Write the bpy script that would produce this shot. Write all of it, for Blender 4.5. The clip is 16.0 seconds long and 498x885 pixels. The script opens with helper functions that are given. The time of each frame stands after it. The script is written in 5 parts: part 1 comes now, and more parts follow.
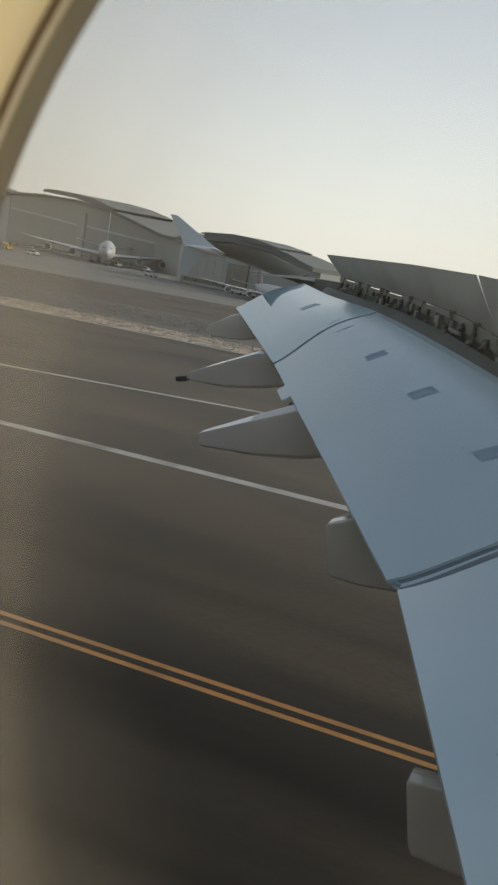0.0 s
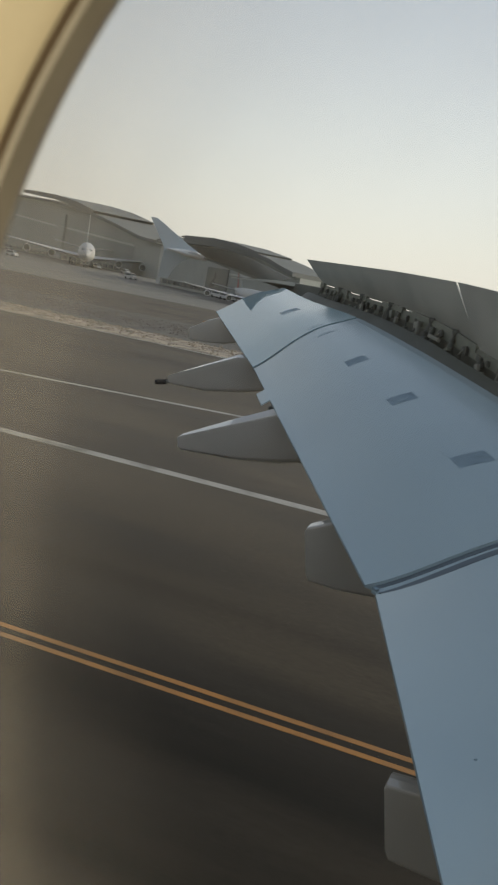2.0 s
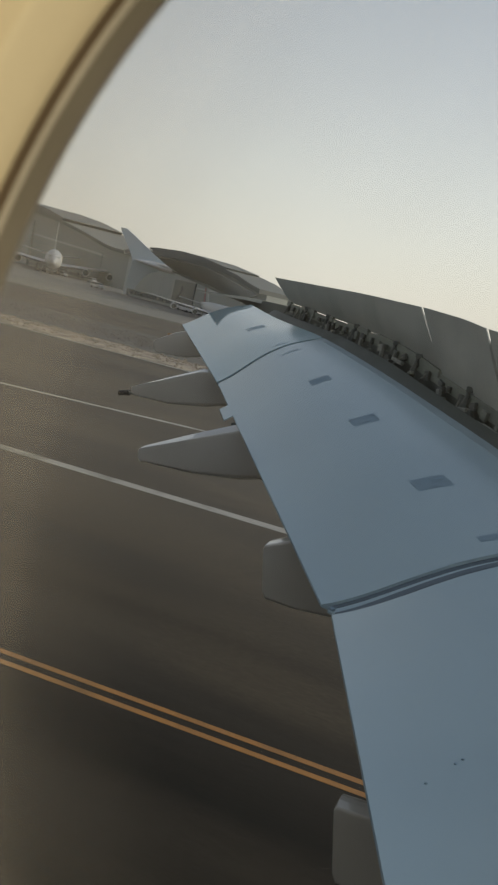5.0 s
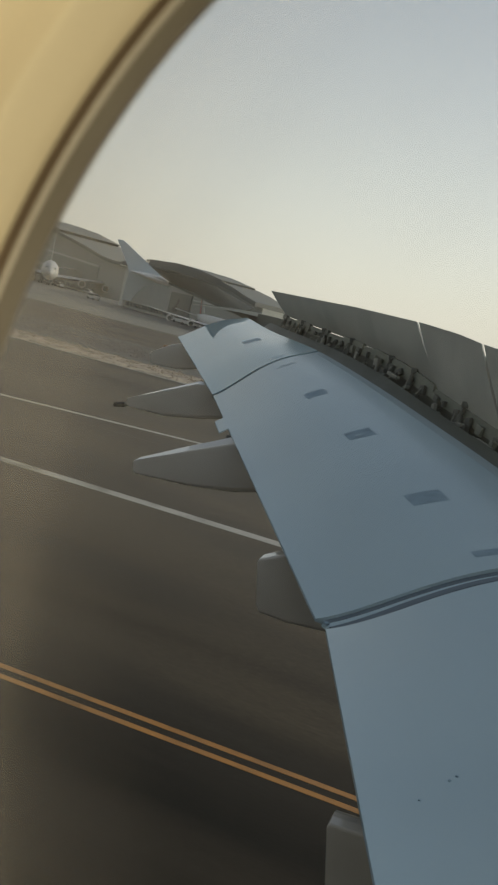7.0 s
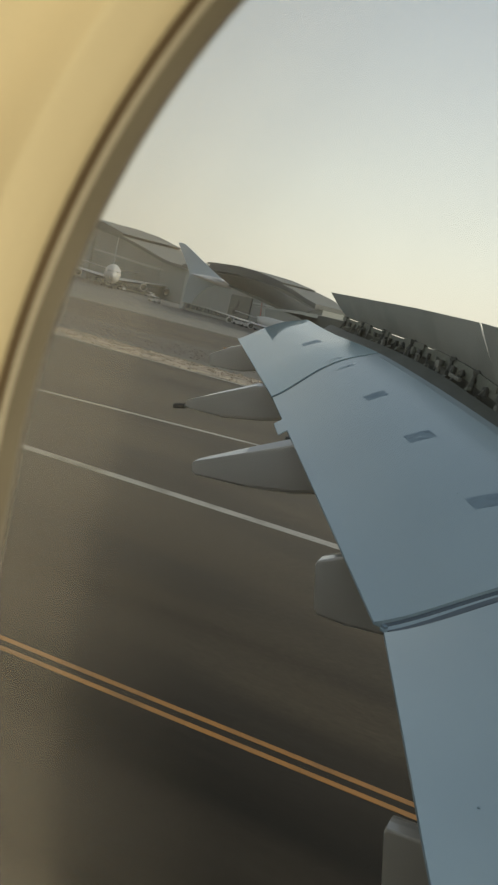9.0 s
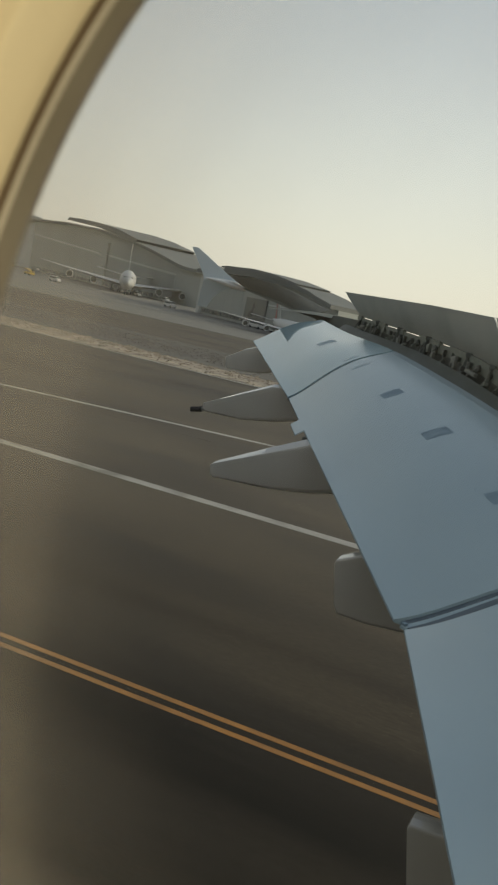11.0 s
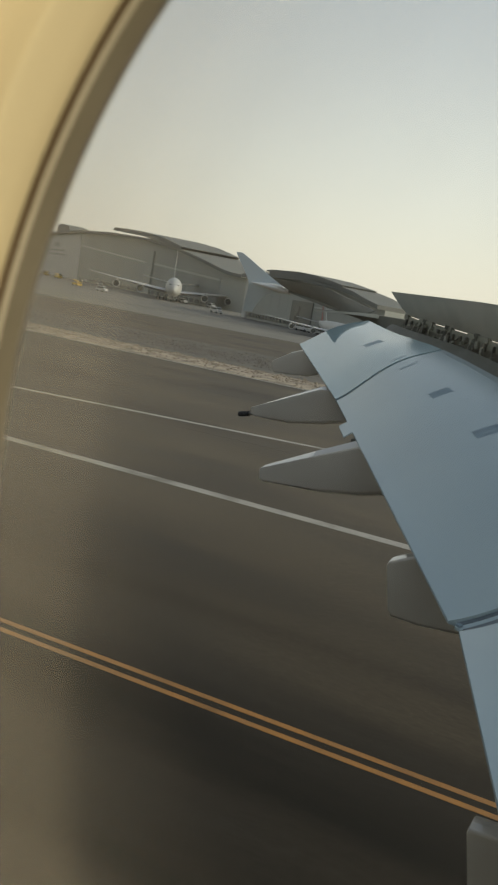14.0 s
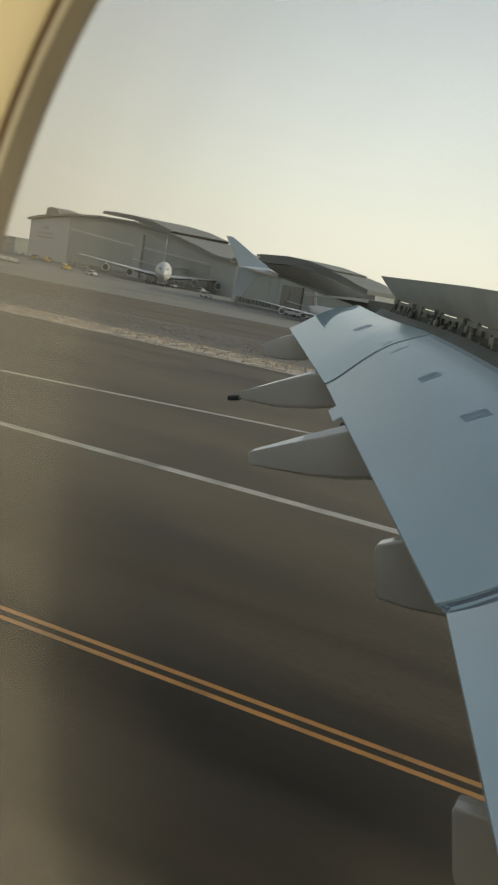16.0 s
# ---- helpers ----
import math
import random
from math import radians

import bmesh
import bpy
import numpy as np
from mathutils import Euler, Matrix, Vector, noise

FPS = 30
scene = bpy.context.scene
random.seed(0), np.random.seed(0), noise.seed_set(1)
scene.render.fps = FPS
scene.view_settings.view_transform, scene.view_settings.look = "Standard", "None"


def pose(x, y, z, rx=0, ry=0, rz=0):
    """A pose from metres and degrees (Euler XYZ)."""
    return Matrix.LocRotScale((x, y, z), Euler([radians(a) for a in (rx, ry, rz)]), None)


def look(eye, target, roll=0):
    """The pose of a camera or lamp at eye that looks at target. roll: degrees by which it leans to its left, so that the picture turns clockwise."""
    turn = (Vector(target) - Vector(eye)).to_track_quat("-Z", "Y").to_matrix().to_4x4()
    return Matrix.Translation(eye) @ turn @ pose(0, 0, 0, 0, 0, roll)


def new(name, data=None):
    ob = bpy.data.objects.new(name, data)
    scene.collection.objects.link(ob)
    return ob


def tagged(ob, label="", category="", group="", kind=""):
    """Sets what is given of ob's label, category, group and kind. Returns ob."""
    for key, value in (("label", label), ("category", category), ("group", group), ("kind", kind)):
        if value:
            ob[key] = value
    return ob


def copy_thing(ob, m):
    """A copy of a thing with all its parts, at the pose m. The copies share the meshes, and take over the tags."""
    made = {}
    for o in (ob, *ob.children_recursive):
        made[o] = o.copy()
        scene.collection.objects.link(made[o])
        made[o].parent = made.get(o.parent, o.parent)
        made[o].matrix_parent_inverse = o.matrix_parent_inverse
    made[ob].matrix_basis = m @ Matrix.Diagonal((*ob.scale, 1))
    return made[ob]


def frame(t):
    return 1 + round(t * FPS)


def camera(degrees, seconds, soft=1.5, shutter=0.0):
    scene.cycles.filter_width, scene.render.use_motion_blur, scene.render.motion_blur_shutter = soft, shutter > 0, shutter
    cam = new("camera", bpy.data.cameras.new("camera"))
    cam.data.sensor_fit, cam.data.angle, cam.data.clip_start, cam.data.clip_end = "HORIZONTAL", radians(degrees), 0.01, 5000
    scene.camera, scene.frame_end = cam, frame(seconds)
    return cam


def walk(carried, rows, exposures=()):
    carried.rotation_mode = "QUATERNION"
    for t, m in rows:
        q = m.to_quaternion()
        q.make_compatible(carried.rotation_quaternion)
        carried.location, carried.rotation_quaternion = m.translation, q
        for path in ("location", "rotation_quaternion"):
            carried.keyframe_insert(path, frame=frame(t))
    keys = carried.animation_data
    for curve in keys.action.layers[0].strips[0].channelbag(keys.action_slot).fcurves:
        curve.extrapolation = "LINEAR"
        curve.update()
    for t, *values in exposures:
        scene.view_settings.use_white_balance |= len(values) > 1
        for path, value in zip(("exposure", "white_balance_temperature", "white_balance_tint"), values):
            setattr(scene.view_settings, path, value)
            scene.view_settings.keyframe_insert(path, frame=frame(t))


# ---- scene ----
# Cabin seat by a port window of a wide-body jet: x forward, y outboard, z up.
cam = camera(32.0, 16.0, soft=2.3)
cam.data.dof.use_dof = True
cam.data.dof.focus_distance = 30.0
cam.data.dof.aperture_fstop = 19.0


def handheld(x, y, z, yaw, pitch, roll):
    return Matrix.Translation((x, y, z)) @ pose(0, 0, 0, 0, 0, yaw) @ pose(0, 0, 0, 90 + pitch) @ pose(0, 0, 0, 0, 0, roll)


PATH = (
    (0, 0.0160, 0.0000, 6.5042, 22.372, -10.879, 9.401),
    (0.5, 0.0125, 0.0000, 6.5028, 22.010, -10.846, 9.501),
    (1, 0.0035, 0.0000, 6.5014, 21.266, -10.696, 9.708),
    (1.5, 0.0015, 0.0000, 6.5000, 21.000, -10.500, 10.000),
    (2, -0.0010, 0.0000, 6.5001, 20.977, -10.379, 10.199),
    (2.5, -0.0035, 0.0000, 6.5002, 20.555, -10.325, 10.470),
    (3, -0.0085, 0.0000, 6.5004, 19.905, -10.095, 10.945),
    (3.5, -0.0156, 0.0000, 6.5005, 19.061, -9.871, 11.679),
    (4, -0.0155, 0.0000, 6.5015, 18.688, -9.542, 12.266),
    (6.5, -0.0307, 0.0000, 6.5067, 18.580, -8.155, 13.312),
    (7, -0.0299, 0.0000, 6.5078, 18.428, -8.006, 13.418),
    (7.5, -0.0305, 0.0000, 6.5064, 19.136, -8.046, 13.602),
    (8, -0.0332, 0.0000, 6.5050, 20.154, -8.197, 13.627),
    (8.5, -0.0312, 0.0000, 6.5036, 21.185, -8.419, 13.401),
    (9, -0.0218, 0.0000, 6.5022, 22.303, -8.766, 13.169),
    (11.5, 0.0185, 0.0000, 6.4859, 23.981, -8.860, 10.954),
    (12, 0.0239, 0.0000, 6.4826, 24.596, -8.877, 10.097),
    (12.5, 0.0282, 0.0000, 6.4924, 25.392, -8.970, 9.711),
    (13, 0.0240, 0.0000, 6.4936, 26.182, -9.029, 9.427),
    (13.5, 0.0235, 0.0000, 6.4947, 26.727, -9.200, 9.442),
    (14, 0.0255, 0.0000, 6.4959, 26.847, -9.222, 9.623),
    (14.5, 0.0251, 0.0000, 6.4970, 27.405, -9.369, 9.420),
    (15, 0.0275, 0.0000, 6.4950, 26.867, -9.833, 9.678),
    (15.5, 0.0401, 0.0000, 6.4931, 26.508, -10.043, 9.562),
    (16, 0.0374, 0.0000, 6.4800, 26.002, -10.077, 9.885),
)
walk(cam, [(row[0], handheld(*row[1:])) for row in PATH], [(0.0, 0.58, 6160, 3), (4.0, 0.40, 6240, 3), (6.5, 0.34, 6320, 1), (9.0, 0.52, 6520, -2), (12.0, 0.43, 6580, -1), (16.0, 0.60, 6560, -2)])

# ---- light ----
SUN_AZ, SUN_EL = 62.0, 24.0          # degrees forward of outboard, above the horizon
world = bpy.data.worlds.new("hazy_sky")
scene.world = world
world.use_nodes = True
wn, wl = world.node_tree.nodes, world.node_tree.links
sky = wn.new("ShaderNodeTexSky")
sky.sky_type = 'NISHITA'
sky.sun_disc = False
sky.sun_elevation = radians(SUN_EL)
sky.sun_rotation = radians(SUN_AZ)
sky.air_density, sky.dust_density, sky.ozone_density = 1.0, 3.0, 2.0
# dust haze whitens the clear sky
haze = wn.new("ShaderNodeMix")
haze.data_type = 'RGBA'
up = wn.new("ShaderNodeSeparateXYZ")
coord = wn.new("ShaderNodeTexCoord")
wl.new(coord.outputs["Generated"], up.inputs[0])
layer = wn.new("ShaderNodeMapRange")
layer.interpolation_type = 'SMOOTHSTEP'
layer.inputs[1].default_value, layer.inputs[2].default_value = -0.05, 0.58
layer.inputs[3].default_value, layer.inputs[4].default_value = 0.80, 0.24
wl.new(up.outputs["Z"], layer.inputs[0])
wl.new(layer.outputs[0], haze.inputs["Factor"])
haze.inputs["B"].default_value = (5.55, 4.96, 4.36, 1)
wl.new(sky.outputs["Color"], haze.inputs["A"])
# the dusty air is brighter and warmer towards the sun
sunward = wn.new("ShaderNodeVectorMath")
sunward.operation = 'DOT_PRODUCT'
sunward.inputs[1].default_value = (math.sin(radians(SUN_AZ)), math.cos(radians(SUN_AZ)), 0)
wl.new(coord.outputs["Generated"], sunward.inputs[0])
glow = wn.new("ShaderNodeMapRange")
glow.interpolation_type = 'SMOOTHSTEP'
glow.inputs[1].default_value, glow.inputs[2].default_value = -0.45, 0.22
glow.inputs[3].default_value, glow.inputs[4].default_value = 0.0, 1.0
wl.new(sunward.outputs["Value"], glow.inputs[0])
scatter = wn.new("ShaderNodeMix")
scatter.data_type = 'RGBA'
scatter.inputs["A"].default_value, scatter.inputs["B"].default_value = (0.72, 0.705, 0.70, 1), (1.0, 1.0, 1.0, 1)
wl.new(glow.outputs[0], scatter.inputs["Factor"])
dusty = wn.new("ShaderNodeMix")
dusty.data_type, dusty.blend_type = 'RGBA', 'MULTIPLY'
dusty.inputs["Factor"].default_value = 1.0
wl.new(haze.outputs["Result"], dusty.inputs["A"])
wl.new(scatter.outputs["Result"], dusty.inputs["B"])
wl.new(dusty.outputs["Result"], wn["Background"].inputs["Color"])
wn["Background"].inputs["Strength"].default_value = 0.139

sun_dir = Vector((math.sin(radians(SUN_AZ)) * math.cos(radians(SUN_EL)),
                  math.cos(radians(SUN_AZ)) * math.cos(radians(SUN_EL)), math.sin(radians(SUN_EL))))
sun_data = bpy.data.lights.new("sun", 'SUN')
sun_data.energy, sun_data.angle, sun_data.color = 0.95, radians(10.0), (1.0, 0.86, 0.68)
sun = new("sun", sun_data)
sun.matrix_world = look(sun_dir * 50, (0, 0, 0))

# unseen warm fill lamp, added to light the bezel
bezel_fill_data = bpy.data.lights.new("bezel_fill", 'AREA')
bezel_fill_data.energy, bezel_fill_data.size, bezel_fill_data.color = 15.0, 0.35, (1.0, 0.86, 0.64)
bezel_fill = new("bezel_fill", bezel_fill_data)
bezel_fill.matrix_world = look((0.40, -0.80, 7.10), (-0.30, 0.2, 6.60))


# ---- materials ----
WX, WZ, WA, WB, WN = -0.0784, 6.4276, 0.1478, 0.2330, 1.84     # the cabin window's oval


def material(name, color, rough=0.6, metal=0.0, vary=0.12, scale=3.0, fine=60.0, bump=0.15, distance=0.002,
             stain=None, stain_amount=0.0, stain_scale=0.6, coat=0.0, island=False, stretch=(1, 1, 1)):
    m = bpy.data.materials.new(name)
    m.use_nodes = True
    n, l = m.node_tree.nodes, m.node_tree.links
    b = n["Principled BSDF"]
    b.inputs["Metallic"].default_value = metal
    b.inputs["Coat Weight"].default_value = coat
    b.inputs["Coat Roughness"].default_value = 0.08
    geo = n.new("ShaderNodeNewGeometry")
    mp = n.new("ShaderNodeMapping")
    mp.inputs["Scale"].default_value = stretch
    l.new(geo.outputs["Position"], mp.inputs["Vector"])
    big = n.new("ShaderNodeTexNoise")
    big.inputs["Scale"].default_value, big.inputs["Detail"].default_value = scale, 4
    small = n.new("ShaderNodeTexNoise")
    small.inputs["Scale"].default_value, small.inputs["Detail"].default_value = fine, 3
    for t in (big, small):
        l.new(mp.outputs["Vector"], t.inputs["Vector"])
    add = n.new("ShaderNodeMath")
    add.operation = 'MULTIPLY_ADD'
    l.new(big.outputs["Fac"], add.inputs[0])
    add.inputs[1].default_value = 0.65
    half = n.new("ShaderNodeMath")
    half.operation = 'MULTIPLY'
    half.inputs[1].default_value = 0.35
    l.new(small.outputs["Fac"], half.inputs[0])
    l.new(half.outputs[0], add.inputs[2])
    ramp = n.new("ShaderNodeMapRange")
    ramp.inputs[1].default_value, ramp.inputs[2].default_value = 0.3, 0.7
    ramp.inputs[3].default_value, ramp.inputs[4].default_value = 1 - vary, 1 + vary
    l.new(add.outputs[0], ramp.inputs[0])
    mul = n.new("ShaderNodeMix")
    mul.data_type, mul.blend_type = 'RGBA', 'MULTIPLY'
    mul.inputs["Factor"].default_value = 1.0
    mul.inputs["A"].default_value = (*color, 1)
    l.new(ramp.outputs[0], mul.inputs["B"])
    out = mul.outputs["Result"]
    if island:
        info = n.new("ShaderNodeObjectInfo")
        tone = n.new("ShaderNodeMapRange")
        tone.inputs[3].default_value, tone.inputs[4].default_value = 0.93, 1.05
        l.new(info.outputs["Random"], tone.inputs[0])
        again = n.new("ShaderNodeMix")
        again.data_type, again.blend_type = 'RGBA', 'MULTIPLY'
        again.inputs["Factor"].default_value = 1.0
        l.new(out, again.inputs["A"])
        l.new(tone.outputs[0], again.inputs["B"])
        out = again.outputs["Result"]
    if stain:
        st = n.new("ShaderNodeTexNoise")
        st.inputs["Scale"].default_value, st.inputs["Detail"].default_value = stain_scale, 6
        l.new(mp.outputs["Vector"], st.inputs["Vector"])
        sr = n.new("ShaderNodeMapRange")
        sr.inputs[1].default_value, sr.inputs[2].default_value = 0.48, 0.68
        sr.inputs[3].default_value, sr.inputs[4].default_value = 0, stain_amount
        l.new(st.outputs["Fac"], sr.inputs[0])
        mixs = n.new("ShaderNodeMix")
        mixs.data_type = 'RGBA'
        l.new(sr.outputs[0], mixs.inputs["Factor"])
        l.new(out, mixs.inputs["A"])
        mixs.inputs["B"].default_value = (*stain, 1)
        out = mixs.outputs["Result"]
    l.new(out, b.inputs["Base Color"])
    rr = n.new("ShaderNodeMapRange")
    rr.inputs[1].default_value, rr.inputs[2].default_value = 0.3, 0.7
    rr.inputs[3].default_value, rr.inputs[4].default_value = max(0.02, rough * 0.85), min(1, rough * 1.15)
    l.new(big.outputs["Fac"], rr.inputs[0])
    l.new(rr.outputs[0], b.inputs["Roughness"])
    if bump:
        bp = n.new("ShaderNodeBump")
        bp.inputs["Strength"].default_value, bp.inputs["Distance"].default_value = bump, distance
        l.new(small.outputs["Fac"], bp.inputs["Height"])
        l.new(bp.outputs["Normal"], b.inputs["Normal"])
    return m


M_ASPHALT = material("asphalt", (0.098, 0.083, 0.062), 0.85, vary=0.42, scale=0.25, fine=14, bump=0.4, distance=0.01,
                     stain=(0.058, 0.051, 0.042), stain_amount=0.9, stain_scale=0.15, stretch=(0.35, 1, 1))


def add_rubber_and_shade(m):
    """Darkens the asphalt near the aircraft: tyre rubber, with the aircraft's shade painted in."""
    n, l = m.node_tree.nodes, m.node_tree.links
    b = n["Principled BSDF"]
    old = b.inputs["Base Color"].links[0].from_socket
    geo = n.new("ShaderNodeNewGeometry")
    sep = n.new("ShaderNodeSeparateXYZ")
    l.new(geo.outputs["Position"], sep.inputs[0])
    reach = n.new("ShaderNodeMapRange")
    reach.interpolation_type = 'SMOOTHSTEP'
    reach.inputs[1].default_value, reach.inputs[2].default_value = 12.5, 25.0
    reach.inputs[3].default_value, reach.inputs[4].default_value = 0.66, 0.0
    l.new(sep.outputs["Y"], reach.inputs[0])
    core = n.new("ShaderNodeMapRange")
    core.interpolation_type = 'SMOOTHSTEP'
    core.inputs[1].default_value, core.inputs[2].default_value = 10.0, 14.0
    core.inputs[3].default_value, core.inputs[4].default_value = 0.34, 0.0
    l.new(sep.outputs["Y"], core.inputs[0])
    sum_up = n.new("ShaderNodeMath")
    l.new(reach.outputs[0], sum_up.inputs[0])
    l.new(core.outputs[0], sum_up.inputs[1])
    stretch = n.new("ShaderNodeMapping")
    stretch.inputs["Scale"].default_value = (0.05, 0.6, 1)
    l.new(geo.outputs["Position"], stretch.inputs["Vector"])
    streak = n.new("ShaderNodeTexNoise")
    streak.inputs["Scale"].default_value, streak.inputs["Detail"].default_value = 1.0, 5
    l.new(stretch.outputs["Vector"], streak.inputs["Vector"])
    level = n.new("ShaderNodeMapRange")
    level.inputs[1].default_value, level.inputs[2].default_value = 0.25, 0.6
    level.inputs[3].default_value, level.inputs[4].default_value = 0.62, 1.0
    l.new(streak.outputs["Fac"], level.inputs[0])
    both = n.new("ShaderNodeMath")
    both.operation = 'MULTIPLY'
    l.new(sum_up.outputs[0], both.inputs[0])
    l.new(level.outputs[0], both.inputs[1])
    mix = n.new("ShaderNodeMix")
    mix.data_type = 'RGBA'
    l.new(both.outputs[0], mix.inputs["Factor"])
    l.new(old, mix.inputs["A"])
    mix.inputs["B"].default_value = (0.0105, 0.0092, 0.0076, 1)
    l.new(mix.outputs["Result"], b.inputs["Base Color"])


add_rubber_and_shade(M_ASPHALT)
M_ASPHALT.node_tree.nodes["Principled BSDF"].inputs["Specular IOR Level"].default_value = 0.2
M_APRON = material("apron_concrete", (0.145, 0.138, 0.120), 0.85, vary=0.2, scale=0.03, fine=0.6, bump=0.1,
                   stain=(0.06, 0.057, 0.05), stain_amount=0.7, stain_scale=0.02, stretch=(0.3, 1, 1))
M_SAND = material("sand", (0.31, 0.26, 0.195), 0.95, vary=0.35, scale=0.6, fine=3, bump=0.5, distance=0.05,
                  stain=(0.075, 0.065, 0.053), stain_amount=0.9, stain_scale=0.55)
M_GRAVEL = material("gravel", (0.10, 0.09, 0.076), 0.95, vary=0.4, scale=0.5, fine=2, bump=0.8, distance=0.08,
                    stain=(0.045, 0.04, 0.034), stain_amount=0.8, stain_scale=0.4)
M_TAR = material("tar", (0.03, 0.027, 0.023), 0.8, vary=0.2, scale=2, fine=20, bump=0.2)
M_STONE = material("rubble_stone", (0.115, 0.104, 0.088), 0.9, vary=0.4, scale=0.8, fine=6, bump=0.3, distance=0.02)
M_CLOD = material("sandy_clod", (0.245, 0.205, 0.152), 0.95, vary=0.4, scale=0.9, fine=5, bump=0.4, distance=0.03,
                  stain=(0.12, 0.10, 0.08), stain_amount=0.8, stain_scale=0.7)
M_LINE = material("white_marking_paint", (0.32, 0.305, 0.275), 0.7, vary=0.15, scale=1.5, fine=18, bump=0.2,
                  stain=(0.13, 0.12, 0.10), stain_amount=0.7, stain_scale=0.8)
M_YELLOW = material("yellow_marking_paint", (0.34, 0.165, 0.042), 0.7, vary=0.15, scale=1.5, fine=18, bump=0.2,
                    stain=(0.13, 0.075, 0.03), stain_amount=0.6, stain_scale=0.9)
M_WING = material("wing_paint", (0.324, 0.414, 0.452), 0.20, vary=0.04, scale=0.6, fine=9, bump=0.0,
                  stain=(0.285, 0.374, 0.422), stain_amount=0.4, stain_scale=0.5, stretch=(0.4, 1, 1))
M_POLISHED = material("polished_wing_paint", (0.272, 0.392, 0.437), 0.035, vary=0.04, scale=0.6, fine=9, bump=0.0,
                      stain=(0.245, 0.350, 0.392), stain_amount=0.4, stain_scale=0.5, stretch=(0.4, 1, 1))


def polish_outboard(m):
    """The paint is dull inboard and still glossy towards the tip."""
    n, l = m.node_tree.nodes, m.node_tree.links
    geo, sep, level = n.new("ShaderNodeNewGeometry"), n.new("ShaderNodeSeparateXYZ"), n.new("ShaderNodeMapRange")
    l.new(geo.outputs["Position"], sep.inputs[0])
    level.inputs[1].default_value, level.inputs[2].default_value = 16.2, 18.6
    level.inputs[3].default_value, level.inputs[4].default_value = 0.24, 0.035
    l.new(sep.outputs["Y"], level.inputs[0])
    l.new(level.outputs[0], n["Principled BSDF"].inputs["Roughness"])


polish_outboard(M_POLISHED)
M_FAIRING = material("fairing_paint", (0.455, 0.432, 0.385), 0.12, vary=0.06, scale=1.5, fine=20, bump=0.02,
                     stain=(0.36, 0.34, 0.30), stain_amount=0.5, stain_scale=1.2, stretch=(0.3, 1, 1), coat=0.8)
M_SPOILER = material("spoiler_underside", (0.45, 0.45, 0.40), 0.55, vary=0.12, scale=1.2, fine=15, bump=0.05,
                     stain=(0.29, 0.29, 0.26), stain_amount=0.6, stain_scale=0.9)
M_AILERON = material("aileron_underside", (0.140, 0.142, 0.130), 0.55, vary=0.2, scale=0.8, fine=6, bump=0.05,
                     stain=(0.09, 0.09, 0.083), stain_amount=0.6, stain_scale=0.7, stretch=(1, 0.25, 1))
M_FENCE = material("fence_paint", (0.46, 0.53, 0.575), 0.3, vary=0.05, scale=0.8, fine=12, bump=0.0)
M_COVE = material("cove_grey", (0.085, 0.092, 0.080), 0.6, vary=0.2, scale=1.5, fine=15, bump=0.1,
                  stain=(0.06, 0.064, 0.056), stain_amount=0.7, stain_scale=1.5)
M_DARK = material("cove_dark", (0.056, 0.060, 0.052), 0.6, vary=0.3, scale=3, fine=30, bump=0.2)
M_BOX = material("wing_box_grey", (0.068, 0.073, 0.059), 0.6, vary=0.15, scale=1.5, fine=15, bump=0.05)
M_METAL = material("actuator_metal", (0.17, 0.172, 0.15), 0.4, metal=0.4, vary=0.2, scale=5, fine=40, bump=0.1)
M_HINGE = material("hinge_plate_grey", (0.190, 0.192, 0.165), 0.6, vary=0.25, scale=3, fine=20, bump=0.1)
M_LINING = material("grey_beige_lining", (0.30, 0.26, 0.19), 0.6, vary=0.05, scale=4, fine=80, bump=0.05)
M_JET = material("airliner_white", (0.42, 0.42, 0.405), 0.4, vary=0.08, scale=0.2, fine=1.5, bump=0.0)
M_BRACKET = material("bracket_primer", (0.150, 0.160, 0.130), 0.55, vary=0.25, scale=5, fine=40, bump=0.1)
M_SEAL = material("rubber_seal", (0.02, 0.023, 0.027), 0.95, vary=0.2, scale=4, fine=40, bump=0.1)
M_STRIP = material("grey_sealing_strip", (0.095, 0.125, 0.15), 0.5, vary=0.12, scale=5, fine=50, bump=0.2)
M_REFLECTED = material("reflected_spoiler_grey", (0.235, 0.290, 0.310), 0.6, vary=0.1, scale=1.5, fine=20, bump=0.0)
for m in (M_REFLECTED, M_WING):
    m.node_tree.nodes["Principled BSDF"].inputs["Specular IOR Level"].default_value = 0.25 if m is M_REFLECTED else 0.38
M_PATCH = material("grey_walkway_patch", (0.202, 0.276, 0.325), 0.6, vary=0.12, scale=7, fine=50, bump=0.1,
                   stain=(0.13, 0.185, 0.23), stain_amount=0.8, stain_scale=6.0)
M_PATCH.node_tree.nodes["Principled BSDF"].inputs["Specular IOR Level"].default_value = 0.25
M_FADED = material("faded_grey_marking", (0.245, 0.335, 0.38), 0.45, vary=0.15, scale=7, fine=50, bump=0.05,
                   stain=(0.19, 0.265, 0.31), stain_amount=0.8, stain_scale=6.0)
M_BEIGE = material("beige_cabin_plastic", (0.64, 0.54, 0.37), 0.24, vary=0.03, scale=6, fine=400, bump=0.06, distance=0.0004)
M_FLARE = material("beige_reflector", (0.78, 0.66, 0.48), 0.6, vary=0.05, scale=20, fine=300, bump=0.05, distance=0.0004)
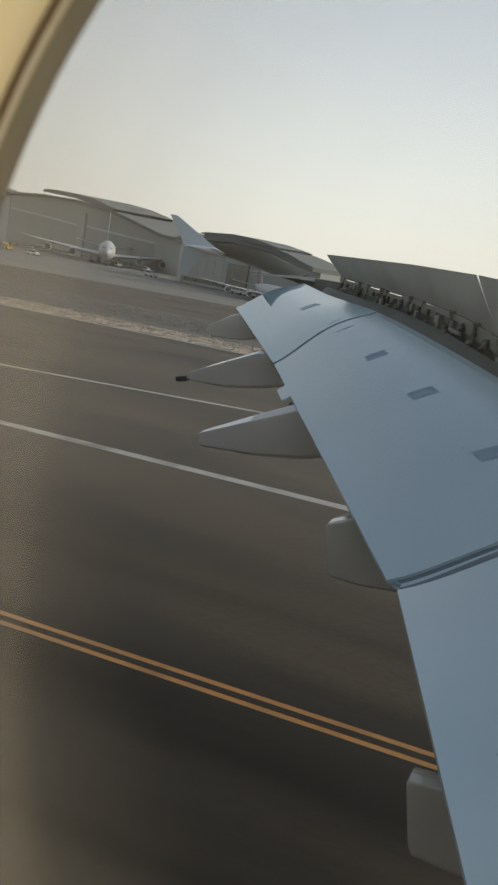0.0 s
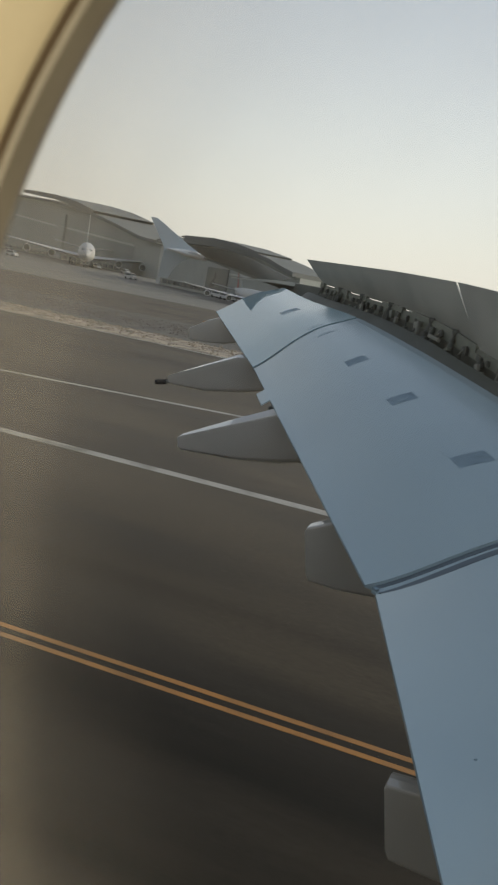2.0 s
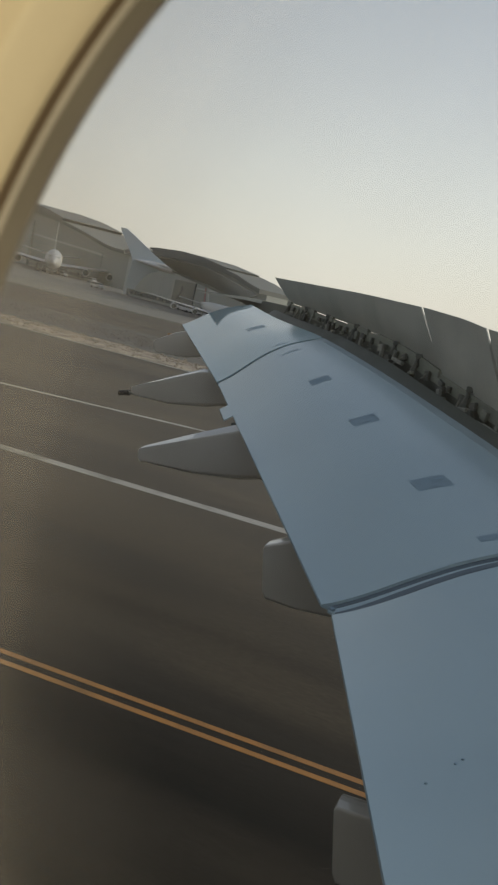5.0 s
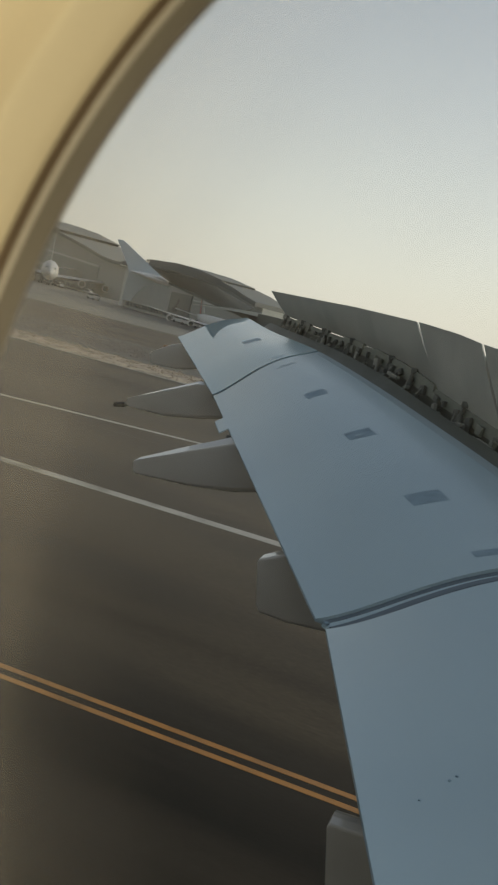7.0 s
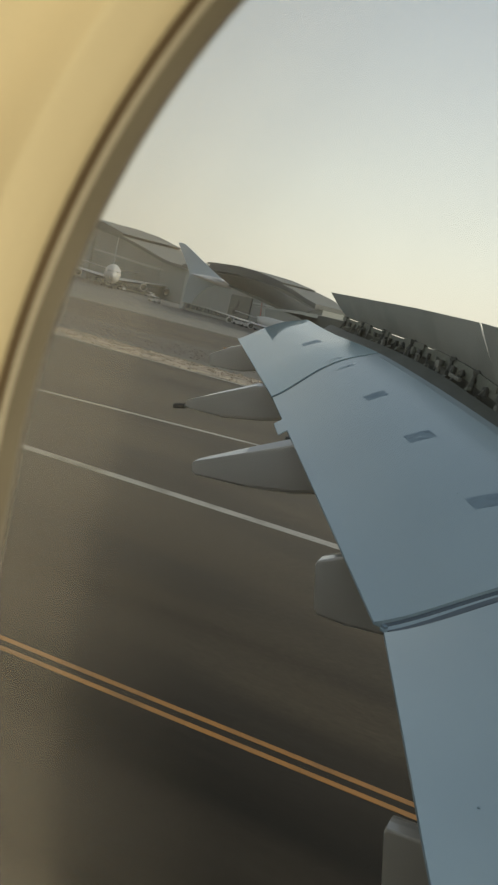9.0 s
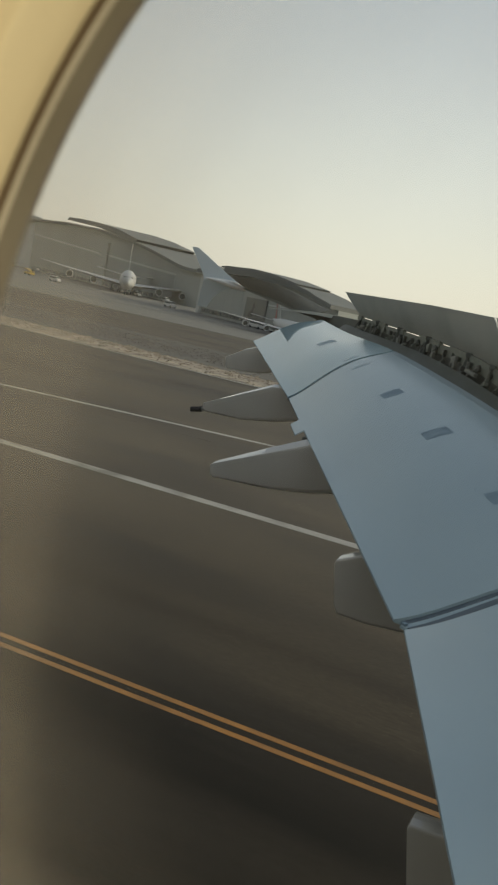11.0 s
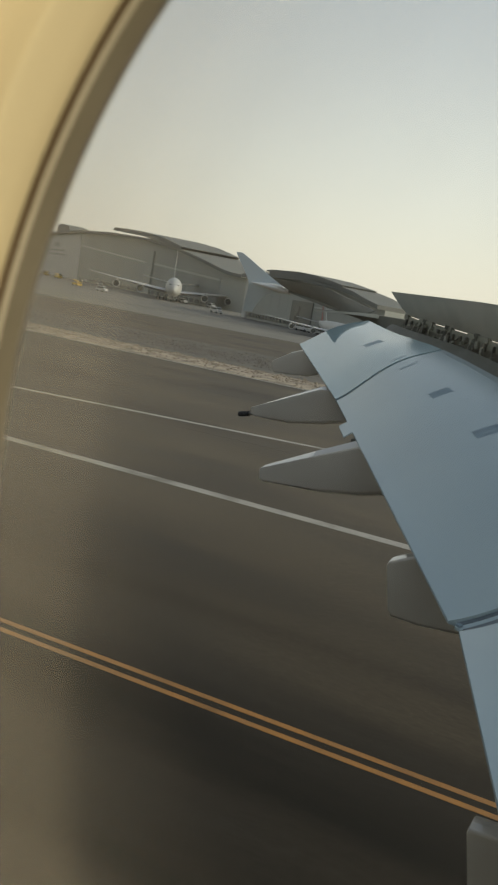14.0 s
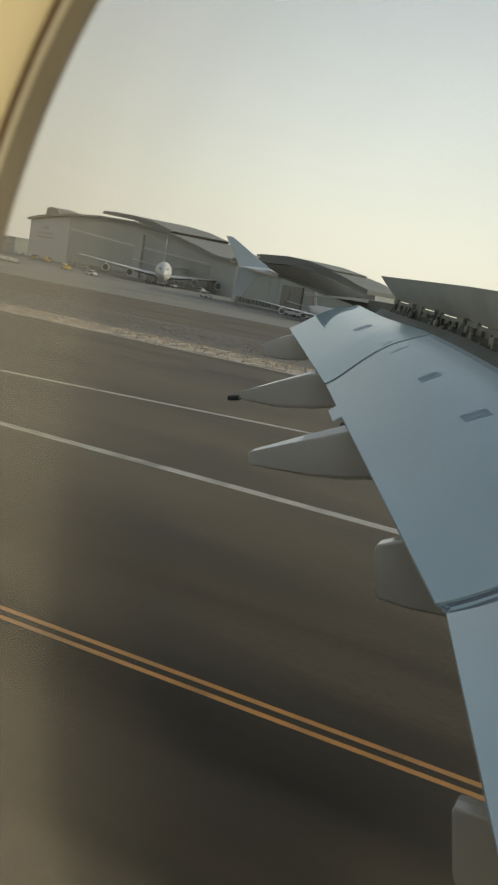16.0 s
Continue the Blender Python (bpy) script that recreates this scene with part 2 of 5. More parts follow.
# one plastic ring in two tones: ridge coloured as lit, inner slope as shaded
M_RIDGE = material("lit_taupe_ring_edge", (0.37, 0.325, 0.255), 0.5, vary=0.05, scale=20, fine=300, bump=0.05, distance=0.0004)
M_GROOVE = material("shaded_groove_brown", (0.15, 0.106, 0.064), 0.7, vary=0.1, scale=20, fine=300, bump=0.05, distance=0.0004)
M_RING = material("shaded_brown_window_ring", (0.135, 0.115, 0.085), 0.5, vary=0.06, scale=20, fine=300, bump=0.05, distance=0.0004)
M_SKIN = material("white_fuselage_paint", (0.75, 0.75, 0.74), 0.25, vary=0.04, scale=0.5, fine=8, bump=0.0)
M_HANGAR = material("hangar_cladding", (0.325, 0.335, 0.305), 0.6, vary=0.1, scale=0.05, fine=0.8, bump=0.1,
                    stain=(0.20, 0.205, 0.19), stain_amount=0.4, stain_scale=0.03)
M_TRIM = material("pale_trim", (0.45, 0.45, 0.43), 0.6, vary=0.08, scale=0.1, fine=1.0, bump=0.05)
M_DOORPANEL = material("door_panel", (0.275, 0.29, 0.27), 0.55, vary=0.1, scale=0.05, fine=0.8, bump=0.1, island=True)
M_FIN_DARK = material("fin_dark", (0.06, 0.07, 0.07), 0.4, vary=0.1, scale=0.3, fine=3, bump=0.0)
M_FIN_RED = material("fin_red", (0.30, 0.05, 0.04), 0.4, vary=0.1, scale=0.3, fine=3, bump=0.0)
# dark glass, its colour paled for haze in the air
M_GLAZING = material("haze_paled_glazing", (0.11, 0.115, 0.11), 0.3, vary=0.15, scale=0.2, fine=2, bump=0.0)
M_WHITE_CLAD = material("white_cladding", (0.66, 0.66, 0.63), 0.6, vary=0.06, scale=0.05, fine=0.8, bump=0.05)
# the white cladding again, with sunlight put into its cream tone
M_SUNLIT_CLAD = material("sunlit_cream_cladding", (0.70, 0.64, 0.50), 0.6, vary=0.06, scale=0.05, fine=0.8, bump=0.05)
M_TOWER = material("hazy_concrete", (0.42, 0.40, 0.37), 0.8, vary=0.1, scale=0.02, fine=0.3, bump=0.0, island=True)
M_LEAF = material("dusty_leaves", (0.06, 0.075, 0.04), 0.8, vary=0.35, scale=0.8, fine=6, bump=0.0)
M_BRIGHT_YELLOW = material("loader_yellow", (0.55, 0.36, 0.05), 0.5, vary=0.12, scale=1.0, fine=8, bump=0.05)
M_CABIN = material("dark_cabin_lining", (0.03, 0.026, 0.022), 0.8, vary=0.1, scale=3, fine=80, bump=0.05)
M_ROOF = material("hangar_roof", (0.165, 0.168, 0.155), 0.9, vary=0.1, scale=0.05, fine=0.8, bump=0.1)


def glass_material():
    m = bpy.data.materials.new("cabin_acrylic")
    m.use_nodes = True
    n, l = m.node_tree.nodes, m.node_tree.links
    n.remove(n["Principled BSDF"])
    clear = n.new("ShaderNodeBsdfTransparent")
    clear.inputs["Color"].default_value = (0.97, 0.975, 0.97, 1)
    gloss = n.new("ShaderNodeBsdfGlossy")
    gloss.inputs["Roughness"].default_value = 0.26
    haze = n.new("ShaderNodeBsdfTranslucent")
    haze.inputs["Color"].default_value = (0.36, 0.305, 0.22, 1)
    fres = n.new("ShaderNodeFresnel")
    fres.inputs["IOR"].default_value = 1.52
    geo = n.new("ShaderNodeNewGeometry")
    # dust and fine scratches gather towards the rim
    off = n.new("ShaderNodeVectorMath")
    off.operation = 'SUBTRACT'
    off.inputs[1].default_value = (WX, 0.3075, WZ - 0.05)
    l.new(geo.outputs["Position"], off.inputs[0])
    sized = n.new("ShaderNodeVectorMath")
    sized.operation = 'MULTIPLY'
    sized.inputs[1].default_value = (1 / (WA + 0.03), 0, 1 / (WB + 0.03))
    l.new(off.outputs[0], sized.inputs[0])
    rim = n.new("ShaderNodeVectorMath")
    rim.operation = 'LENGTH'
    l.new(sized.outputs[0], rim.inputs[0])
    noi = n.new("ShaderNodeTexNoise")
    noi.inputs["Scale"].default_value, noi.inputs["Detail"].default_value = 16, 5
    l.new(geo.outputs["Position"], noi.inputs["Vector"])
    wob = n.new("ShaderNodeMath")
    wob.operation = 'MULTIPLY_ADD'
    l.new(noi.outputs["Fac"], wob.inputs[0])
    wob.inputs[1].default_value = 0.22
    l.new(rim.outputs["Value"], wob.inputs[2])
    amt = n.new("ShaderNodeMapRange")
    amt.interpolation_type = 'SMOOTHSTEP'
    amt.inputs[1].default_value, amt.inputs[2].default_value = 0.47, 1.22
    amt.inputs[3].default_value, amt.inputs[4].default_value = 0.004, 0.31
    l.new(wob.outputs[0], amt.inputs[0])
    m1, m2 = n.new("ShaderNodeMixShader"), n.new("ShaderNodeMixShader")
    l.new(amt.outputs[0], m1.inputs[0])
    l.new(clear.outputs[0], m1.inputs[1])
    l.new(haze.outputs[0], m1.inputs[2])
    l.new(fres.outputs[0], m2.inputs[0])
    l.new(m1.outputs[0], m2.inputs[1])
    l.new(gloss.outputs[0], m2.inputs[2])
    l.new(m2.outputs[0], n["Material Output"].inputs["Surface"])
    return m


M_PANE = glass_material()


# ---- builders ----
def mesh_of(bm, name, mat, smooth=False):
    bmesh.ops.recalc_face_normals(bm, faces=bm.faces)
    me = bpy.data.meshes.new(name)
    bm.to_mesh(me)
    bm.free()
    me.materials.append(mat)
    if smooth:
        me.shade_smooth()
        me.set_sharp_from_angle(angle=radians(30))
    return me


def thing(name, label, category, kind="", group="", at=(0, 0, 0)):
    ob = new(name)
    ob.location = at
    return tagged(ob, label, category, group, kind)


def part(name, bm, mat, parent=None, label="", smooth=False):
    ob = new(name, mesh_of(bm, name, mat, smooth))
    if parent is not None:
        ob.parent = parent
    if label:
        tagged(ob, label)
    return ob


def grid_solid(top, bottom):
    """A closed solid between two grids of points with the same rows and columns."""
    bm = bmesh.new()
    r, c = len(top), len(top[0])
    a = [[bm.verts.new(p) for p in row] for row in top]
    b = [[bm.verts.new(p) for p in row] for row in bottom]
    for i in range(r - 1):
        for j in range(c - 1):
            bm.faces.new((a[i][j], a[i][j + 1], a[i + 1][j + 1], a[i + 1][j]))
            bm.faces.new((b[i][j], b[i + 1][j], b[i + 1][j + 1], b[i][j + 1]))
    for i in range(r - 1):
        bm.faces.new((a[i][0], a[i + 1][0], b[i + 1][0], b[i][0]))
        bm.faces.new((a[i][-1], b[i][-1], b[i + 1][-1], a[i + 1][-1]))
    for j in range(c - 1):
        bm.faces.new((a[0][j], b[0][j], b[0][j + 1], a[0][j + 1]))
        bm.faces.new((a[-1][j], a[-1][j + 1], b[-1][j + 1], b[-1][j]))
    return bm


def box(bm, centre, size, turn=None, bevel=0.0):
    m = Matrix.Translation(centre) @ (turn or Matrix()) @ Matrix.Diagonal((*size, 1))
    made = bmesh.ops.create_cube(bm, size=1, matrix=m)
    if bevel:
        edges = {e for v in made["verts"] for e in v.link_edges}
        bmesh.ops.bevel(bm, geom=list(edges), offset=bevel, segments=2, affect='EDGES', profile=0.6)
    return bm


def rod(bm, a, b, r0, r1=None, n=10):
    a, b = Vector(a), Vector(b)
    d = b - a
    m = Matrix.Translation((a + b) / 2) @ d.to_track_quat('Z', 'Y').to_matrix().to_4x4()
    bmesh.ops.create_cone(bm, cap_ends=True, segments=n, radius1=r0, radius2=r0 if r1 is None else r1, depth=d.length, matrix=m)
    return bm


def loft(bm, rings, cap=True):
    vs = [[bm.verts.new(p) for p in ring] for ring in rings]
    n = len(vs[0])
    for i in range(len(vs) - 1):
        for j in range(n):
            bm.faces.new((vs[i][j], vs[i][(j + 1) % n], vs[i + 1][(j + 1) % n], vs[i + 1][j]))
    if cap:
        bm.faces.new(vs[0])
        bm.faces.new(vs[-1])
    return bm


def prism(points, a, b):
    """A flat outline given in x and z, as thick as from a to b in y."""
    bm = bmesh.new()
    f = [bm.verts.new((x, a, z)) for x, z in points]
    g = [bm.verts.new((x, b, z)) for x, z in points]
    bm.faces.new(f)
    bm.faces.new(g)
    k = len(points)
    for i in range(k):
        bm.faces.new((f[i], f[(i + 1) % k], g[(i + 1) % k], g[i]))
    return bm


def lerp(y, ys, vs):
    return float(np.interp(y, ys, vs))


# ---- ground ----
def sheet(name, x0, x1, y0, y1, z, mat, label, category, slope=0.0, nx=1):
    bm = bmesh.new()
    grid = [[(x0 + (x1 - x0) * i / nx, y + slope * (x0 + (x1 - x0) * i / nx), z) for y in (y0, y1)] for i in range(nx + 1)]
    below = [[(x, y, -0.3) for x, y, _ in row] for row in grid]
    bm = grid_solid(grid, below)
    ob = new(name, mesh_of(bm, name, mat))
    return tagged(ob, label, category, kind="structure")


sheet("ground", -4000, 4000, -3500, 4500, 0.0, M_ASPHALT, "dark worn asphalt of the airfield, shade painted in near the aircraft", "ground")
sheet("sand_strip", -900, 700, 66, 74, 0.012, M_SAND, "pale sandy verge beside the taxiway", "ground")
sheet("gravel_strip", -900, 700, 74, 98, 0.016, M_GRAVEL, "coarse grey gravel verge", "ground")
sheet("apron", -4000, 4000, 150, 4400, 0.012, M_APRON, "stained concrete apron before the hangars", "ground")
sheet("runway_line", -400, 300, 25.30, 25.86, 0.004, M_LINE, "worn white runway edge line", "road marking", slope=0.06)
sheet("taxiway_line", -110, 60, 43.2, 43.65, 0.004, M_LINE, "thin white painted line on asphalt", "road marking", slope=0.28)
sheet("far_line", -400, 300, 65.4, 65.8, 0.004, M_LINE, "thin white painted line by the sand verge", "road marking")
def ribbon(name, line, width, mat, label):
    """A painted line of even width along a chain of points."""
    rows = []
    for k, (x, y) in enumerate(line):
        (ax, ay), (bx, by) = line[max(0, k - 1)], line[min(len(line) - 1, k + 1)]
        n = Vector((ay - by, bx - ax, 0)).normalized() * width / 2
        rows.append([(x - n.x, y - n.y, 0.004), (x + n.x, y + n.y, 0.004)])
    bm = grid_solid(rows, [[(a, b, -0.2) for a, b, _ in row] for row in rows])
    return tagged(new(name, mesh_of(bm, name, mat)), label, "road marking", kind="structure")


# the double line runs beside the aircraft and swings away from it far aft
for off in (0.0, 0.33):
    line = [(60 - 6.0 * k, 12.075 + off + 0.065 * (60 - 6.0 * k)) for k in range(16)]
    turn = [radians(90 - 15 * k) for k in range(1, 13)]
    line += [(-30.0 - (7.5 - off) * math.cos(a), 17.6 - (7.5 - off) * math.sin(a)) for a in turn]
    ribbon("yellow_line", line, 0.135, M_YELLOW, "double yellow taxiway line on dark asphalt")
sheet("runway_side_line", -400, -70, 15.0, 16.0, 0.004, M_LINE, "broad white runway side line", "road marking", slope=0.02)
sheet("guide_line", -400, -75, 9.6, 9.85, 0.004, M_YELLOW, "thin yellow guide line on asphalt", "road marking", slope=0.02)
tar = random.Random(8)
for y0, slope in ((31.0, 0.12), (47.5, 0.1), (56.0, -0.05)):
    crack, y = [], y0
    for k in range(61):
        x = -60 + 1.5 * k
        y += slope * 1.5 + tar.uniform(-0.12, 0.12)
        crack.append([(x, y, 0.003), (x, y + tar.uniform(0.03, 0.09), 0.003)])
    tagged(new("tar_seam", mesh_of(grid_solid(crack, [[(a, b, -0.1) for a, b, _ in row] for row in crack]), "tar_seam", M_TAR)), "thin dark tar seam in the asphalt", "road seam", kind="structure")
# runway threshold bars: right end, width and slope of each
for x, y, width, slope in ((-49.4, 37.5, 1.9, 0.1), (-46.6, 34.1, 1.9, 0.1), (-76.2, 58.4, 1.75, 0.1), (-74.0, 55.7, 1.75, 0.1)):
    ends = [[(x - 45 * k, y - 45 * k * slope, 0.004), (x - 45 * k - 0.55, y + width - 45 * k * slope, 0.004)] for k in (1, 0)]
    stripe = grid_solid(ends, [[(a, b, -0.2) for a, b, _ in row] for row in ends])
    tagged(new("threshold_bar", mesh_of(stripe, "threshold_bar", M_LINE)), "broad white runway threshold bar on asphalt", "road marking", kind="structure")
# broad yellow bars laid square to the guide lines
for near, far in ((((-0.62, 12.15), (0.32, 12.20)), ((-1.91, 18.52), (-1.03, 18.63))),
                  (((-34.5, 13.0), (-33.5, 13.0)), ((-35.1, 19.1), (-34.0, 18.4))),
                  (((-92.4, 25.9), (-91.4, 25.9)), ((-93.0, 28.6), (-92.0, 28.6)))):
    bar = grid_solid([[(*q, 0.006) for q in near], [(*q, 0.006) for q in far]], [[(*q, -0.2) for q in near], [(*q, -0.2) for q in far]])
    tagged(new("yellow_bar", mesh_of(bar, "yellow_bar", M_YELLOW)), "broad worn yellow bar painted on asphalt", "road marking", kind="structure")


def rubble(name, count, near, far, crest, small, large, mat, seed):
    """Loose stones heaped along a verge."""
    pick = random.Random(seed)
    verts, faces = [], []
    shape = ((1, 0, 0), (0.3, 0.95, 0), (-0.8, 0.6, 0), (-0.8, -0.6, 0), (0.3, -0.95, 0))
    for _ in range(count):
        x, y = pick.uniform(-130, 0), pick.triangular(near, far, crest)
        r = pick.uniform(small, large) * pick.uniform(0.5, 1.2)
        turn, k = pick.uniform(0, 6.28), len(verts)
        for px, py, _z in shape:
            q = r * pick.uniform(0.8, 1.25)
            verts.append((x + q * (px * math.cos(turn) - py * math.sin(turn)), y + q * (px * math.sin(turn) + py * math.cos(turn)), 0.0))
        for px, py, _z in shape:
            q = r * pick.uniform(0.4, 0.75)
            verts.append((x + q * (px * math.cos(turn) - py * math.sin(turn)), y + q * (px * math.sin(turn) + py * math.cos(turn)), r * pick.uniform(0.35, 0.75)))
        for i in range(5):
            j = (i + 1) % 5
            faces.append((k + i, k + j, k + 5 + j, k + 5 + i))
        faces.append(tuple(k + 5 + i for i in range(5)))
    me = bpy.data.meshes.new(name)
    me.from_pydata(verts, [], faces)
    me.materials.append(mat)
    return me


tagged(new("rubble", rubble("rubble", 6500, 75, 97, 84, 0.06, 0.20, M_STONE, 21)), "loose grey stones scattered on the gravel verge", "stones", kind="stuff")
tagged(new("sand_clods", rubble("sand_clods", 4200, 65.6, 75.5, 73, 0.05, 0.19, M_CLOD, 22)), "pale sandy clods heaped along the verge", "clods", kind="stuff")

# ---- the wing ----
TE_Y = (0.4, 3.4, 6.94, 7.04, 15.06, 21.3)
TE_X = (0.96, -0.11, -1.310, -1.413, -5.95, -9.76)
TE_Z = (4.25, 4.22, 4.157, 4.15, 4.95, 5.57)
LE_Y = (0.4, 7.0, 10.0, 12.4, 15.06, 18.6, 21.3)
LE_Z = (4.95, 5.33, 5.68, 5.95, 6.18, 6.33, 6.52)


def glide(v, xs, ys):
    """A smooth curve through the given heights."""
    k = min(max(0, int(np.searchsorted(xs, v)) - 1), len(xs) - 2)
    x0, x1, h = xs[k], xs[k + 1], xs[k + 1] - xs[k]
    run = lambda i: (ys[min(i + 1, len(ys) - 1)] - ys[max(i - 1, 0)]) / (xs[min(i + 1, len(xs) - 1)] - xs[max(i - 1, 0)])
    t = min(max((v - x0) / h, 0.0), 1.0)
    return ((2 * t ** 3 - 3 * t ** 2 + 1) * ys[k] + (t ** 3 - 2 * t ** 2 + t) * h * run(k)
            + (3 * t ** 2 - 2 * t ** 3) * ys[k + 1] + (t ** 3 - t ** 2) * h * run(k + 1))


def camber(s):
    """Height over the flap's chord: steep aft, flatter towards the leading edge."""
    return s + s * (1 - s) * (-0.131 + 2.211 * s + -1.833 * s * s)


def flap_point(y, s, lift=0.0):
    xt, zt = lerp(y, TE_Y, TE_X), lerp(y, TE_Y, TE_Z)
    out = min(1.0, max(0.0, (y - 15) / 6.3))
    xl, zl = -8.16 + 0.638 * (21.3 - y) + 0.20 * out, glide(y, LE_Y, LE_Z) + 0.027 - 0.065 * out
    return Vector((xt + (xl - xt) * s, y, zt + (zl - zt) * (camber(s) if s > 0 else 1.18 * s) + lift))


wing = thing("aircraft_wing", "blue-grey jet wing with flaps lowered and spoilers raised", "aircraft wing")


def flap(name, y0, y1, label, slant=(0.0, 0.0), mat=M_WING):
    """slant: how far each end runs outboard from the trailing to the leading edge."""
    ys = [y0 + (y1 - y0) * i / 28 for i in range(29)]
    run = lambda y, s: y + (slant[0] * (y1 - y) + slant[1] * (y - y0)) / (y1 - y0) * min(s, 1.0)
    ss = [j / 32 for j in range(33)] + [1.04]
    top = [[flap_point(run(y, s), min(s, 1.0)) + (Vector((0.12, 0, -0.14)) if s > 1 else Vector()) for s in ss] for y in ys]
    low = [[flap_point(run(y, s), min(s, 1.0)) + Vector((0, 0, -0.025 - 0.30 * math.sin(min(1, s) ** 0.8 * 2.2)))
            + (Vector((0.08, 0, -0.05)) if s > 1 else Vector()) for s in ss] for y in ys]
    return part(name, grid_solid(top, low), mat, wing, label, smooth=True)


inner_flap = flap("flap", 0.4, 6.905, "inner flap of glossy blue-grey paint", (0.0, 0.15))
middle_flap = flap("flap", 7.085, 15.00, "middle flap with grey rectangular patches", (0.15, 0.0))
outer_flap = flap("flap", 15.13, 21.3, "outer flap reflecting the wingtip", mat=M_POLISHED)


def on_flap(name, y0, y1, s0, s1, mat, parent, lift=0.003, skew=0.0, label=""):
    n = max(4, round(32 * (s1 - s0)))
    m = max(4, round(4 * (y1 - y0)))
    top = [[flap_point(y0 + (y1 - y0) * i / m + skew * s, s, lift) for s in [s0 + (s1 - s0) * j / n for j in range(n + 1)]] for i in range(m + 1)]
    low = [[p - Vector((0, 0, 0.02)) for p in row] for row in top]
    return part(name, grid_solid(top, low), mat, parent, label)


on_flap("seal_strip", 6.905, 6.975, 0.03, 1.0, M_STRIP, wing, lift=-0.03, skew=0.15)
on_flap("seal_strip", 7.04, 7.085, 0.03, 1.0, M_STRIP, wing, lift=-0.03, skew=0.15)
on_flap("gap_strip", 6.978, 7.037, 0.02, 1.0, M_WING, wing, lift=-0.034, skew=0.15)
on_flap("seal_strip", 6.925, 6.978, 0.03, 1.0, M_STRIP, wing, lift=-0.027, skew=0.205)
on_flap("seal_strip", 15.005, 15.125, 0.0, 1.0, M_SEAL, wing, lift=-0.03)
on_flap("end_bracket", 6.988, 7.030, 0.018, 0.030, M_PATCH, wing, lift=0.002, skew=0.15, label="small dark bracket at the seam's end")
bm = bmesh.new()
box(bm, flap_point(12.66, 0.0) + Vector((0.02, 0.0, -0.075)), (0.09, 0.11, 0.05), bevel=0.012)
part("tab_bracket", bm, M_DARK, wing, "dark bracket beside the tab")
on_flap("tab", 12.86, 13.50, -0.070, 0.010, M_WING, middle_flap, lift=0.0)
for yc in (12.55, 10.6, 8.62, 6.3, 3.6):
    on_flap("walkway_patch", yc - 0.13, yc + 0.13, 0.525, 0.665, M_PATCH, middle_flap if yc > 7 else inner_flap, label="dark grey rectangular patch")
# the spoilers' reflection, painted as a greyer strip along the flap edge
on_flap("reflected_strip", 7.2, 14.9, 0.955, 0.995, M_REFLECTED, middle_flap, label="greyer strip along the leading edge, a painted spoiler reflection")
on_flap("walkway_patch", 7.385, 7.485, 0.555, 0.71, M_PATCH, middle_flap, label="narrow grey patch beside the seam")
on_flap("walkway_patch", 17.44, 17.80, 0.54, 0.74, M_FADED, outer_flap, label="narrow grey patch")
for yc in (10.6,):
    on_flap("patch_mark", yc - 0.045, yc - 0.02, 0.565, 0.62, M_WING, middle_flap, lift=0.005, skew=0.0, label="pale scuff on the patch")
on_flap("hinge_mark", 15.28, 15.36, 0.56, 0.68, M_FADED, outer_flap)
on_flap("hinge_mark", 14.50, 14.60, 0.54, 0.70, M_FADED, middle_flap)
for yc, sc, parent in ((4.405, 0.10, inner_flap), (8.95, 0.28, middle_flap), (8.9, 0.52, middle_flap), (4.585, 0.16, inner_flap), (4.625, 0.175, inner_flap)):
    bm = bmesh.new()
    rod(bm, flap_point(yc, sc, -0.01), flap_point(yc, sc, 0.005), 0.009, n=12)
    part("drain_hole", bm, M_PATCH, parent)


# wing box ahead of the flaps, and the raised spoilers
H_Y = (0.4, 4.0, 7.0, 10.0, 11.64, 12.68, 14.19, 16.26, 19.15, 21.3, 24.5, 27.0, 36.4)
H_Z = (4.95, 5.2, 5.5, 5.85, 6.10, 6.29, 6.44, 6.54, 6.68, 6.70, 6.66, 6.76, 7.24)
TOP_Y = (0.4, 4.0, 7.0, 10.2, 10.76, 11.73, 13.98, 19.25)
TOP_Z = (6.0, 6.3, 6.55, 6.82, 6.89, 6.96, 7.06, 7.21)


def hinge(y):
    if y <= 21.3:
        x = -7.744 + 0.638 * (21.516 - y)
    else:
        x = lerp(y, (21.3, 24.5, 27.0, 36.4), (-7.606, -9.42, -11.22, -17.75))
    return Vector((x, y, lerp(y, H_Y, H_Z)))


